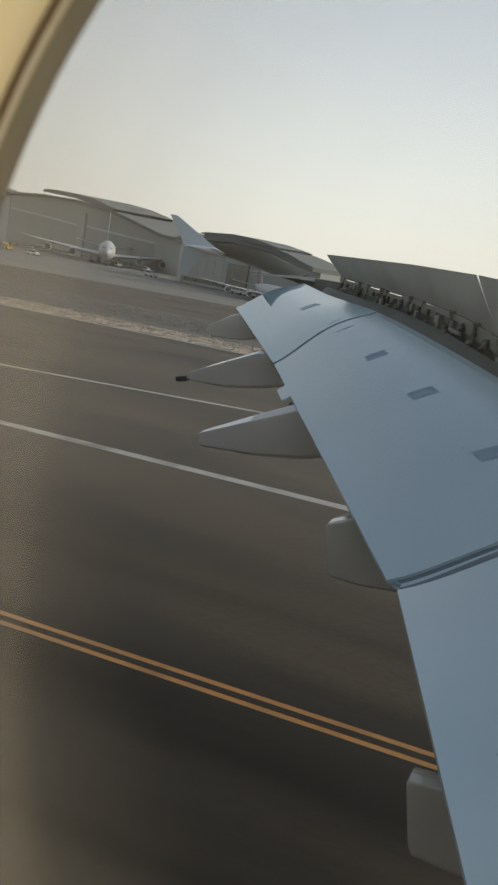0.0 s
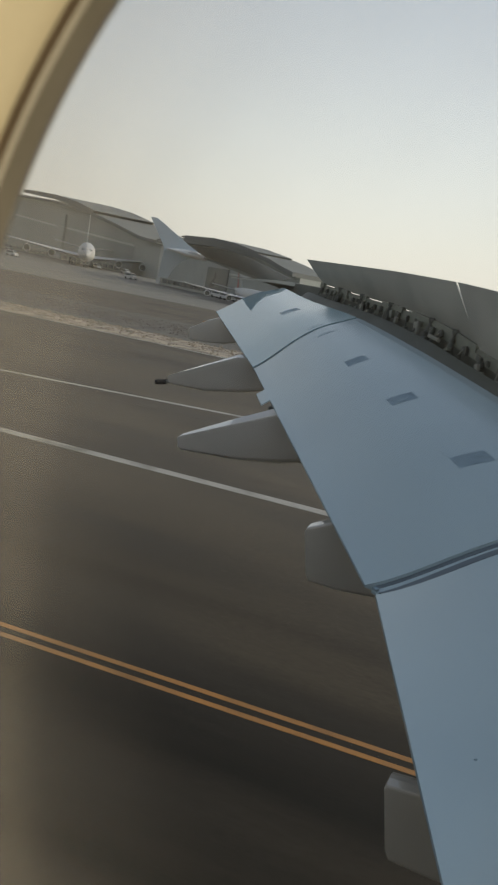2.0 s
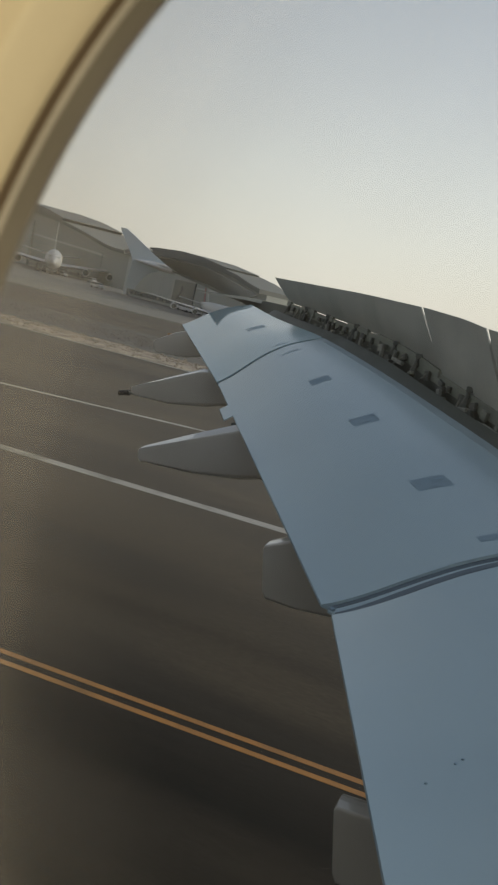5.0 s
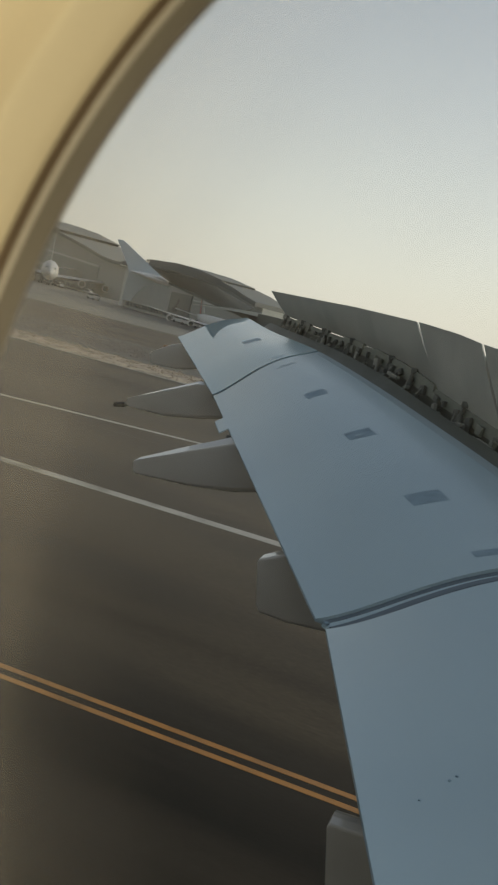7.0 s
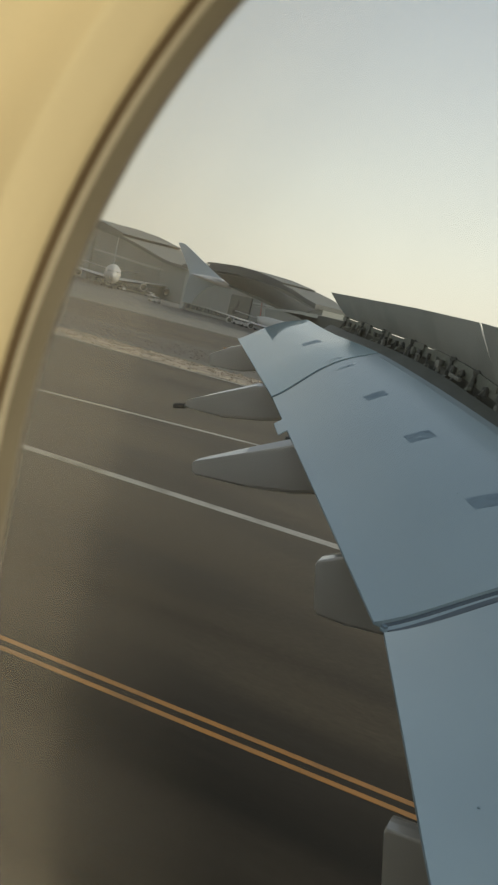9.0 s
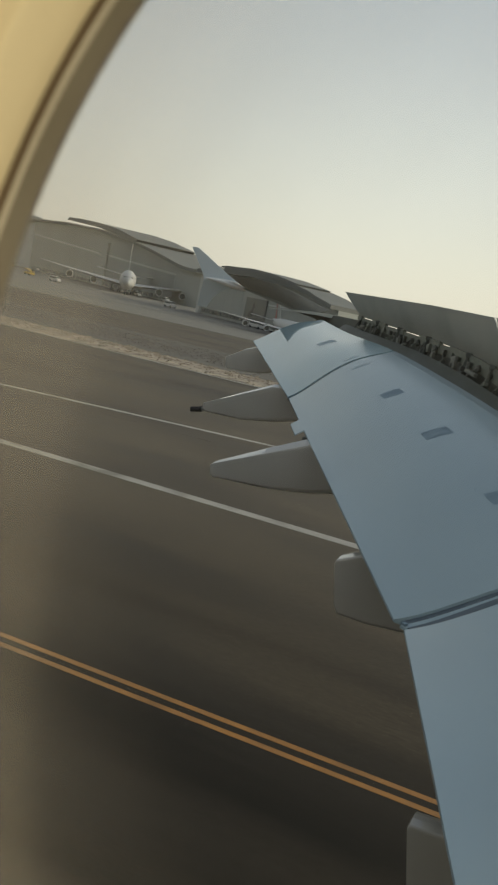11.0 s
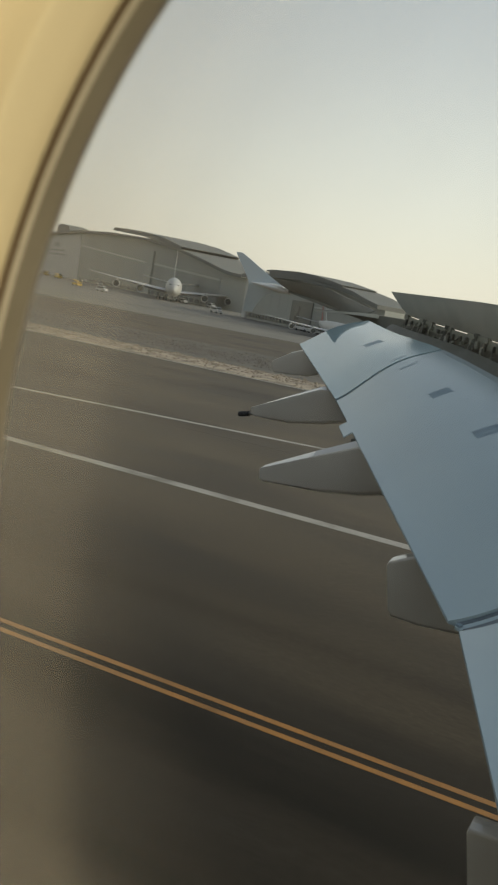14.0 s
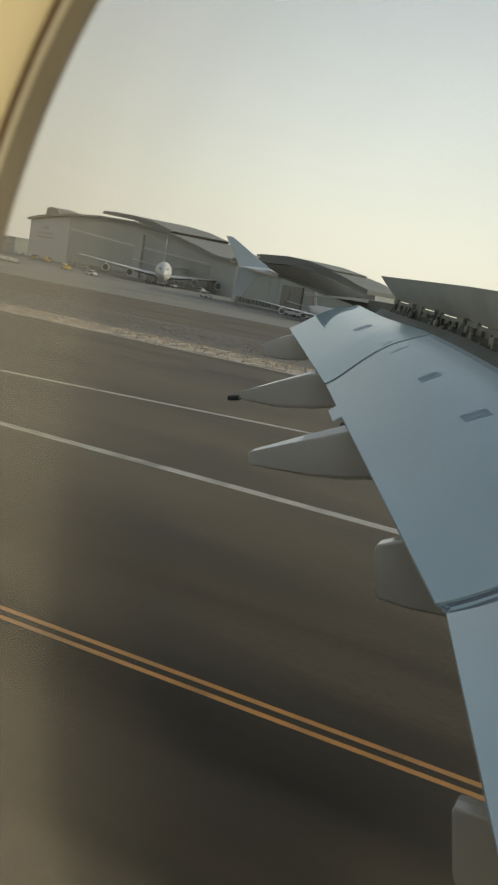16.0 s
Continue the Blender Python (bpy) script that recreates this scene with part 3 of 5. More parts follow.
def wing_box():
    top, low = [], []
    for i in range(40):
        y = -0.9 + 37.3 * i / 39
        h = hinge(y)
        chord = lerp(y, (0.4, 10, 20, 24, 36.4), (9.0, 6.0, 3.2, 0.8, 0.5))
        rise = lerp(y, (0.4, 15, 21, 24, 36.4), (0.25, 0.0, -0.25, 0.0, 0.05))
        thick = lerp(y, (0.4, 10, 21, 25, 36.4), (1.3, 0.9, 0.5, 0.16, 0.10))
        t_row, l_row = [], []
        for j in range(9):
            s = j / 8
            bulge = math.sin(math.pi * min(1, s * 0.9 + 0.1)) ** 0.7
            p = h + Vector((chord * s, 0, rise * s - 0.05))
            dip = lerp(y, (12, 14, 19.2, 20.2, 23), (0, 0.3, 0.3, 0.07, 0)) * min(1, s / 0.15)
            t_row.append(p + Vector((0, 0, 0.10 * (bulge - 0.45) * (thick > 0.3) - dip)))
            l_row.append(p - Vector((0, 0, dip + thick * (0.35 + 0.65 * bulge) * (1 if s < 0.99 else 0.05) + 0.01)))
        top.append(t_row)
        low.append(l_row)
    return grid_solid(top, low)


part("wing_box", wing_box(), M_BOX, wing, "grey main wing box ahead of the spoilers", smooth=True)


def spoiler(y0, y1):
    top, low = [], []
    n = 10
    for i in range(n + 1):
        y = y0 + (y1 - y0) * i / n
        h = hinge(y) + Vector((0, 0, 0.05 if y1 > 19 else -0.03))
        e = Vector((-8.08 + 0.638 * (21.3 - (y + 0.08)), y + 0.08, lerp(y + 0.08, TOP_Y, TOP_Z)))
        rows_t, rows_l = [], []
        for j in range(7):
            s = j / 6
            p = h.lerp(e, s) + Vector((-0.02, -0.012, 0.008)) * math.sin(math.pi * s)
            th = 0.07 * (1 - s) + 0.012
            rows_t.append(p)
            rows_l.append(p + Vector((0.84, 0.54, 0.2)) * th)
        top.append(rows_t)
        low.append(rows_l)
    ob = part("spoiler", grid_solid(top, low), M_SPOILER, wing, "raised spoiler panel, dark underside with rivet seams", smooth=True)
    # stiffening ribs and the actuator under the panel
    many = max(1, round((y1 - y0) / 1.6))
    for yk in (12.4, 13.2, 14.85, 16.32, 17.66) if y1 > 19 else [y0 + (y1 - y0) * (k + 0.5) / many for k in range(many)]:
        h = hinge(yk)
        e = Vector((-8.08 + 0.638 * (21.3 - yk), yk, lerp(yk, TOP_Y, TOP_Z)))
        aft, along_hinge = Vector((-0.84, -0.54, 0)), Vector((-0.54, 0.84, 0))
        bm = bmesh.new()
        rod(bm, h + aft * 0.10 + Vector((0, 0, -0.30)), h.lerp(e, 0.10) + aft * 0.05, 0.028, 0.022)
        rod(bm, h + aft * 0.14 + along_hinge * 0.12 + Vector((0, 0, -0.34)), h.lerp(e, 0.02) + aft * 0.08, 0.036, 0.03)
        box(bm, h.lerp(e, 0.10) + aft * 0.03, (0.09, 0.09, 0.07), bevel=0.012)
        part("actuator", bm, M_COVE, ob, "hydraulic actuator", smooth=True)
    return ob


for y0, y1 in ((11.79, 19.17), (10.13, 11.72), (7.5, 10.07), (4.0, 7.4)):
    spoiler(y0, y1)
# a seal closes the lower part of the gap between two inner panels
low_end, high_end = hinge(10.10), Vector((-8.08 + 0.638 * 11.12, 10.18, lerp(10.18, TOP_Y, TOP_Z)))
seal_rows = [[low_end.lerp(high_end, k) + Vector((0.84, 0.54, 0.2)) * d for d in (0.03, 0.06)] for k in (0.0, 0.4, 0.86)]
span = Vector((-0.54, 0.84, 0)) * 0.09
part("gap_seal", grid_solid([[r[0] - span, r[0] + span] for r in seal_rows], [[r[1] - span, r[1] + span] for r in seal_rows]), M_SPOILER, wing, "seal behind the gap between spoilers")


def hinge_strip(y0, y1, z0, z1, thick=0.05, n=12):
    """A strip along the hinge line between two heights over it."""
    aft = Vector((-0.84, -0.54, 0)) * thick
    ys = [y0 + (y1 - y0) * i / n for i in range(n + 1)]
    a = [[hinge(y) + Vector((0, 0, z)) + aft for z in (z0, z1)] for y in ys]
    b = [[hinge(y) + Vector((0, 0, z)) for z in (z0, z1)] for y in ys]
    return grid_solid(a, b)


# daylight shows through four slits along the outer panel's hinge
part("rear_spar", hinge_strip(4.0, 19.17, -0.12, 0.037), M_BRACKET, wing, "dark rear spar under the spoilers")
for y0, y1 in ((18.91, 19.17), (17.23, 18.10), (16.14, 16.50), (14.39, 15.32), (11.79, 13.97)):
    part("hinge_plate", hinge_strip(y0, y1, -0.02, 0.075, 0.07, 4), M_BRACKET, wing)


# dark cove between the box and the flaps, with brackets, pipes and links
def cove():
    a, b = [], []
    for i in range(30):
        y = 0.4 + 20.8 * i / 29
        h = hinge(y)
        f = flap_point(y, 1.0)
        a.append([h + Vector((0.04, 0.03, -0.05)), h + Vector((0.05, 0.03, -0.45)), f + Vector((0.20, 0.1, -0.45)), f + Vector((0.02, 0, -0.10))])
        b.append([p + Vector((0.06, 0.04, -0.05)) for p in a[-1]])
    return grid_solid(a, b)


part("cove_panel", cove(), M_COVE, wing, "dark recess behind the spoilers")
shroud_top, shroud_low = [], []
for i in range(41):
    y = 4.0 + 15.6 * i / 40
    a, h = flap_point(y, 1.0) + Vector((0.03, 0.02, -0.04)), hinge(y)
    b = a.lerp(h, 0.45)
    shroud_top.append([a, a.lerp(b, 0.5) + Vector((0, 0, 0.012)), b])
    shroud_low.append([p - Vector((0, 0, 0.03)) for p in shroud_top[-1]])
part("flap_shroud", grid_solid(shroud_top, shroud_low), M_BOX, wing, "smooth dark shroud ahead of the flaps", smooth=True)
rng = random.Random(4)
along, aft = Vector((-0.54, 0.84, 0)), Vector((-0.84, -0.54, 0))
face = Matrix.Rotation(math.atan2(0.84, -0.54), 4, 'Z')


def fitting(name, y, out, down, size, mat, turn=0.0, label=""):
    """A small bevelled block in the cove: out is aft of the hinge line, down is below it."""
    bm = bmesh.new()
    box(bm, hinge(y) + aft * out - Vector((0, 0, down)), size, face @ Matrix.Rotation(turn, 4, 'Y'), min(size) * 0.22)
    return part(name, bm, mat, wing, label, smooth=True)


y = 4.2
while y < 19.0:
    drop = rng.uniform(0.05, 0.14)
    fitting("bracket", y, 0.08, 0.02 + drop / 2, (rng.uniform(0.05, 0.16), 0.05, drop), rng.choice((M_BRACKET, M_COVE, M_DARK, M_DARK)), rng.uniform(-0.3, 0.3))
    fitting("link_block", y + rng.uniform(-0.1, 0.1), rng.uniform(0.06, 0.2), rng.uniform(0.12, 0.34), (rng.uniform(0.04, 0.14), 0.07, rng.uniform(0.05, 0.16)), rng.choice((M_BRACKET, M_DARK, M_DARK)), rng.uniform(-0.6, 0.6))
    h = hinge(y)
    if rng.random() < 0.45:
        bm = bmesh.new()
        rod(bm, h + aft * 0.1 + Vector((0, 0, -0.06)), h + aft * rng.uniform(0.16, 0.3) + along * rng.uniform(-0.3, 0.3) + Vector((0, 0, -rng.uniform(0.26, 0.4))), 0.011, n=8)
        part("link_rod", bm, rng.choice((M_METAL, M_DARK, M_HINGE)), wing, "", smooth=True)
    if rng.random() < 0.25:
        bm = bmesh.new()
        p = h + aft * 0.17 + Vector((0, 0, -rng.uniform(0.18, 0.3)))
        rod(bm, p - along * 0.09, p + along * 0.09, 0.045, 0.04, 12)
        rod(bm, p + along * 0.09, p + along * 0.2, 0.018, n=8)
        part("accumulator", bm, rng.choice((M_COVE, M_DARK)), wing, "", smooth=True)
    y += rng.uniform(0.22, 0.42)
# pale hinge arms that catch the light
for yc, out, down, size, turn in ((18.4, 0.15, 0.12, (0.26, 0.05, 0.04), 0.0), (16.05, 0.16, 0.16, (0.12, 0.05, 0.16), 0.2), (15.75, 0.18, 0.2, (0.34, 0.05, 0.045), 0.25),
                                  (14.35, 0.16, 0.17, (0.10, 0.05, 0.15), -0.2), (13.55, 0.14, 0.13, (0.18, 0.05, 0.2), 0.1), (12.85, 0.16, 0.14, (0.40, 0.06, 0.055), -0.1),
                                  (11.45, 0.18, 0.2, (0.09, 0.05, 0.22), 0.2), (10.9, 0.16, 0.16, (0.36, 0.06, 0.05), 0.1), (10.2, 0.17, 0.16, (0.42, 0.06, 0.06), -0.1),
                                  (9.1, 0.16, 0.18, (0.10, 0.05, 0.24), 0.1), (8.2, 0.16, 0.16, (0.36, 0.06, 0.055), 0.0)):
    fitting("hinge_arm", yc, out, down, size, M_HINGE, turn, "grey spoiler hinge arm")
for dz, da, r in ((-0.30, 0.12, 0.02), (-0.36, 0.18, 0.014)):
    bm = bmesh.new()
    pts = [hinge(4 + 15.0 * i / 24) + Vector((-0.84, -0.54, 0)) * (da + 0.02 * math.sin(i * 2.1)) + Vector((0, 0, dz + 0.02 * math.sin(i * 1.3))) for i in range(25)]
    for p, q in zip(pts, pts[1:]):
        rod(bm, p, q, r, n=6)
    part("pipe", bm, M_METAL, wing, "thin hydraulic pipe", smooth=True)


# ailerons turned up beyond the flaps
def aileron(name, low_pts, top_pts, thick, label):
    top, low = [], []
    n = 12
    for i in range(n + 1):
        t = i / n
        def along(pts):
            k = [p[0] for p in pts]
            return Vector([float(np.interp(t, k, [p[c] for p in pts])) for c in (1, 2, 3)])
        h, e = along(low_pts), along(top_pts)
        top.append([h.lerp(e, s / 4) + Vector((-0.04, -0.03, 0)) * math.sin(math.pi * s / 4) for s in range(5)])
        low.append([p + Vector((0.82, 0.57, 0)) * (thick * (1 - s / 4.6)) for s, p in enumerate(top[-1])])
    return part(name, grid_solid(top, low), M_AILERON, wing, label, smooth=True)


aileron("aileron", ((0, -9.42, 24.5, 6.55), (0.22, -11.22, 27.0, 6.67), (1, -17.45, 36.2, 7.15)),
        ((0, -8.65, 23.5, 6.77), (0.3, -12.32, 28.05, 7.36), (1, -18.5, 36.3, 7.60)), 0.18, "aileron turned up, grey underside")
rows_top = []
for i in range(7):
    k = (21.75 + 4.6 * i / 6) / 25.0
    rows_top.append([Vector((0, 0, 6.5)) + k * Vector(v) for v in ((-11.14, 25, 0.018), (-10.6, 25, 0.07), (-10.1, 25, 0.12), (-9.6, 25, 0.17), (-8.9, 25, 0.19), (-8.2, 25, 0.19), (-7.7, 25, 0.19), (-7.3, 25, 0.18))])
part("aileron", grid_solid(rows_top, [[q - Vector((0, 0, 0.02 + 0.02 * c)) for c, q in enumerate(r)] for r in rows_top]), M_SPOILER, wing, "level inner aileron next to the flap", smooth=True)

edge = ((-12.887, 29.0, 6.530), (-11.8, 28.0, 6.602), (-10.81, 27.0, 6.674), (-9.45, 25.0, 6.668))
part("edge_strip", grid_solid([[(x, y, z), (x + 0.25, y + 0.15, z)] for x, y, z in edge],
                              [[(x, y, z - 0.025 - 0.014 * i), (x + 0.25, y + 0.15, z - 0.025 - 0.014 * i)] for i, (x, y, z) in enumerate(edge)]),
     M_DARK, wing, "thin dark trailing edge below the aileron")

root = ((-17.58, 7.21), (-19.84, 7.21))
upper_fin = prism(((-20.78, 8.59), (-20.44, 8.60), (-19.9, 8.32), (-18.61, 7.60), (-18.1, 7.38), *root, (-19.92, 7.42), (-20.3, 7.95)), 36.46, 36.49)
lower_fin = prism((root[0], (-18.0, 7.13), (-18.4, 7.02), (-18.85, 6.82), (-19.15, 6.52), (-19.34, 6.2), (-19.45, 5.95), (-19.93, 5.94), (-19.9, 6.6), root[1]), 36.46, 36.49)
for v in lower_fin.verts:
    # the lower fin leans outboard from the tip
    lean = 1 + 0.45 * (7.21 - v.co.z) / 36.5
    v.co = Vector((v.co.x * lean, v.co.y * lean, 6.5 + (v.co.z - 6.5) * lean))
fence_bm = bmesh.new()
for fin in (upper_fin, lower_fin):
    fin.verts.index_update()
    vs = [fence_bm.verts.new(v.co) for v in fin.verts]
    for f in fin.faces:
        fence_bm.faces.new([vs[v.index] for v in f.verts])
fence = part("wingtip_fence", fence_bm, M_FENCE, wing, "pale arrow-shaped wingtip fence")
bv = fence.modifiers.new("bevel", 'BEVEL')
bv.width, bv.segments = 0.006, 2
bm = bmesh.new()
loft(bm, [[(x, 36.4 - 0.34 * w * math.sin(a), z + 0.15 * w * math.cos(a)) for a in [2 * math.pi * k / 16 for k in range(16)]]
          for x, z, w in ((-17.45, 7.10, 0.1), (-17.7, 7.14, 0.8), (-18.1, 7.19, 1.15), (-18.6, 7.24, 1.0), (-19.2, 7.28, 0.6), (-19.7, 7.30, 0.1))])
part("tip_pod", bm, M_SKIN, wing, "white pod at the wingtip", smooth=True)


# canoe fairings of the flap tracks: flat sides, rounded edges, blunt ends
def fairing(near, stations, width, label="pale grey canoe-shaped flap track fairing", boxy=False, full=0.81):
    half = ((0.55, 0.0), (0.86, 0.03), (0.97, 0.09), (1.0, 0.17), (1.0, full), (0.98, full + 0.03), (0.40, 0.985), (0.30, 1.0))
    if boxy:
        half = ((0.55, 0.0), (0.88, 0.02), (0.97, 0.06), (1.0, 0.12), (1.0, 0.93), (0.97, 0.955), (0.90, 0.97), (0.30, 1.0))
    shape = half + tuple((-a, h) for a, h in reversed(half))
    rings = [[(x + 0.22 * (zt - zb) * (1 - h), near + width * k * (1 + a), zb + (zt - zb) * h) for a, h in shape] for x, zb, zt, k in stations]
    bm = bmesh.new()
    loft(bm, rings)
    ob = part("flap_fairing", bm, M_FAIRING, wing, label, smooth=True)
    ob.data.set_sharp_from_angle(angle=radians(9))
    return ob


fairing(20.3, ((-9.98, 4.80, 5.05, 0.9), (-9.95, 4.77, 5.08, 1.0), (-9.5, 4.78, 5.36, 1.0), (-9.1, 4.84, 5.52, 1.0), (-8.2, 5.1, 5.7, 0.9), (-7.6, 5.4, 5.85, 0.7)), 0.14, boxy=True)
f2 = fairing(16.2, ((-8.27, 4.15, 4.30, 0.85), (-8.22, 4.12, 4.33, 1.0), (-7.55, 4.13, 4.66, 1.0), (-6.8, 4.27, 5.02, 1.0), (-6.1, 4.45, 5.08, 1.0), (-4.9, 4.85, 5.35, 0.8)), 0.20, full=0.90)
bm = bmesh.new()
rod(bm, (-8.2, 16.35, 4.17), (-8.42, 16.35, 4.12), 0.035)
part("vent_pipe", bm, M_METAL, f2, "bare metal vent pipe", smooth=True)
bm = bmesh.new()
rod(bm, (-8.36, 16.35, 4.13), (-8.60, 16.35, 4.075), 0.058, 0.055)
part("pipe_tip", bm, M_SEAL, f2, "black pipe tip", smooth=True)
f3 = fairing(12.3, ((-5.945, 3.72, 3.90, 0.88), (-5.92, 3.69, 3.94, 1.0), (-5.1, 3.74, 4.36, 1.0), (-4.4, 3.86, 4.70, 1.0), (-3.9, 4.0, 4.78, 1.0), (-2.6, 4.4, 5.0, 0.8)), 0.24, full=0.85)
fairing(8.6, ((-2.50, 3.54, 4.05, 0.86), (-2.485, 3.49, 4.09, 0.96), (-2.2, 3.48, 4.24, 1.0), (-1.5, 3.56, 4.31, 1.0), (-0.4, 3.8, 4.5, 0.9)), 0.21, boxy=True)
fairing(4.6, ((-0.592, 3.47, 3.87, 0.92), (-0.582, 3.43, 3.895, 0.98), (-0.35, 3.42, 3.915, 1.0), (0.4, 3.45, 3.95, 1.0), (1.4, 3.8, 4.3, 0.9)), 0.09, boxy=True)


# ---- fuselage and cabin ----
def barrel():
    """Fuselage skin of oval section, left open where the window panel sits."""
    bm = bmesh.new()
    xs = [-34, -26, -18, -10, -5, -1.6, 1.6, 5, 10, 18, 26, 32]
    n = 72
    rings = []
    for x in xs:
        rings.append([bm.verts.new((x, -3.45 + 3.8 * math.cos(2 * math.pi * k / n), 6.2 + 4.1 * math.sin(2 * math.pi * k / n))) for k in range(n)])
    for i in range(len(xs) - 1):
        for k in range(n):
            z = 6.2 + 4.1 * math.sin(2 * math.pi * (k + 0.5) / n)
            if xs[i] == -1.6 and 5.3 < z < 7.6 and math.cos(2 * math.pi * (k + 0.5) / n) > 0:
                continue
            bm.faces.new((rings[i][k], rings[i][(k + 1) % n], rings[i + 1][(k + 1) % n], rings[i + 1][k]))
    bm.faces.new(rings[0])
    bm.faces.new(rings[-1])
    return bm


tagged(new("fuselage", mesh_of(barrel(), "fuselage", M_SKIN, True)), "white painted oval fuselage of the airliner", "fuselage", kind="structure")
def opening(off, y, n=128):
    ring = []
    for k in range(n):
        t = 2 * math.pi * k / n
        c, s = math.cos(t), math.sin(t)
        e = 2 / (WN if s > 0 else 3.5)
        ring.append((WX + (WA + off) * math.copysign(abs(c) ** e, c), y, WZ + (WB + off + (0.06 if s < 0 else 0)) * math.copysign(abs(s) ** e, s)))
    return ring


window = thing("window_1", "oval cabin window with beige bezel and brown inner ring", "window", kind="structure")
for name, rings, mat, label in (
        ("window_frame", ((0.0012, 0.2745), (0.0, 0.271), (0.0008, 0.2690), (0.0026, 0.2665), (0.0044, 0.2648)), M_RING, "brown plastic inner window ring, in its shaded tone"),
        ("ring_edge", ((0.0044, 0.2648), (0.0049, 0.2636), (0.0056, 0.2632), (0.0063, 0.2636), (0.0067, 0.2652)), M_RIDGE, "raised taupe edge of the ring, in its lit tone"),
        # shade under the bezel's lip is put into this groove's dark brown
        ("shaded_groove", ((0.0067, 0.2652), (0.0074, 0.2695), (0.0104, 0.2697), (0.0120, 0.2650)), M_GROOVE, "groove browned with the bezel's shade"),
        # pale flare, added to brighten the pane's reflection near the rim
        ("veil_reflector", ((0.034, 0.3080), (0.012, 0.2840), (0.0012, 0.2746)), M_FLARE, "beige flare between ring and pane, added to reflect in the pane"),
        ("bezel", ((0.0120, 0.2650), (0.0129, 0.2630), (0.0157, 0.2598), (0.0193, 0.2559), (0.0226, 0.2525), (0.0243, 0.2509), (0.0253, 0.2503), (0.0263, 0.2501), (0.0275, 0.2502), (0.030, 0.2510), (0.040, 0.2544), (0.052, 0.2584), (0.066, 0.2598), (0.080, 0.2550), (0.090, 0.2400), (0.10, 0.2125)), M_BEIGE, "smooth beige plastic window bezel")):
    bm = bmesh.new()
    loft(bm, [opening(*r) for r in rings], cap=False)
    part(name, bm, mat, window, label, smooth=True)
bm = bmesh.new()
bm.faces.new([bm.verts.new(p) for p in opening(0.033, 0.3075)])
pane = part("pane", bm, M_PANE, window, "slightly hazy acrylic pane")
pane.visible_shadow = False
if pane.data.polygons[0].normal.y > 0:
    pane.data.flip_normals()


def wall_with_opening(off, y0, y1, x0, x1, z0, z1):
    inner = opening(off, y0)
    outer = []
    for x, _, z in inner:
        dx, dz = x - WX, z - WZ
        k = min(((x1 - WX) / dx if dx > 0 else (x0 - WX) / dx) if abs(dx) > 1e-6 else 1e9, ((z1 - WZ) / dz if dz > 0 else (z0 - WZ) / dz) if abs(dz) > 1e-6 else 1e9)
        outer.append((WX + dx * k, y0, WZ + dz * k))
    bm = bmesh.new()
    loft(bm, [[(x, y1, z) for x, _, z in inner], inner, outer, [(x, y1, z) for x, _, z in outer], [(x, y1, z) for x, _, z in inner]], cap=False)
    bmesh.ops.remove_doubles(bm, verts=bm.verts, dist=1e-6)
    return bm


tagged(new("wall_cabin", mesh_of(wall_with_opening(0.099, 0.2130, 0.2300, -1.6, 1.6, 5.3, 7.6), "wall_cabin", M_BEIGE, True)), "smooth beige cabin side wall", "wall", kind="structure")
tagged(new("wall_fuselage", mesh_of(wall_with_opening(0.10, 0.327, 0.3500, -1.75, 1.75, 5.15, 7.75), "wall_fuselage", M_SKIN, True)), "white painted fuselage skin round the window", "wall", kind="structure")
# unseen walls close the cabin; pale and dark tones shape the pane's reflection
for name, c, s, cat in (("floor", (0, -1.4, 5.25), (3.2, 3.2, 0.1), "floor"), ("ceiling", (0, -1.4, 7.65), (3.2, 3.2, 0.1), "ceiling"), ("wall_aisle", (0, -3.05, 6.45), (3.2, 0.1, 2.3), "wall"),
                        ("wall_aft", (-1.65, -1.4, 6.45), (0.1, 3.2, 2.5), "wall"), ("wall_fore", (1.65, -1.4, 6.45), (0.1, 3.2, 2.5), "wall")):
    bm = bmesh.new()
    box(bm, c, s)
    tagged(new(name, mesh_of(bm, name, M_LINING if name in ("wall_aft", "ceiling") else M_CABIN)), "unseen plain cabin " + cat, cat, kind="structure")




# ---- hangars ----
HANGARS = Matrix(((0.825, 0.565, 0, -104), (-0.565, 0.825, 0, 284), (0, 0, 1, 0), (0, 0, 0, 1)))


# the lower hangar stands nearer than the big one
NEARER = Matrix.Translation((0, 0, 1.365)) @ Matrix.Scale(0.79, 4) @ HANGARS


def shed(name, us, zs, depth, label, where=HANGARS, foot=0.0):
    """A hangar whose front outline runs over us (along the row) and zs (height)."""
    h = thing(name, label, "hangar")
    h.matrix_world = where
    fine = [us[0] + (us[-1] - us[0]) * i / 40 for i in range(41)]
    outline = [(-u, lerp(u, us, zs)) for u in fine]
    part("wall", prism([(-us[0], foot)] + outline + [(-us[-1], foot)], 0.6, depth), M_HANGAR, h, "grey metal-clad hangar walls")
    roof_up = [(x, z + 1.5) for x, z in outline]
    part("roof", prism(outline + roof_up[::-1], -3.0, depth + 2), M_ROOF, h, "dark curved hangar roof")
    return h


def slab(h, name, u0, u1, z0, z1, y0, y1, mat, label=""):
    bm = bmesh.new()
    box(bm, (-(u0 + u1) / 2, (y0 + y1) / 2, (z0 + z1) / 2), (abs(u1 - u0), y1 - y0, z1 - z0))
    return part(name, bm, mat, h, label)


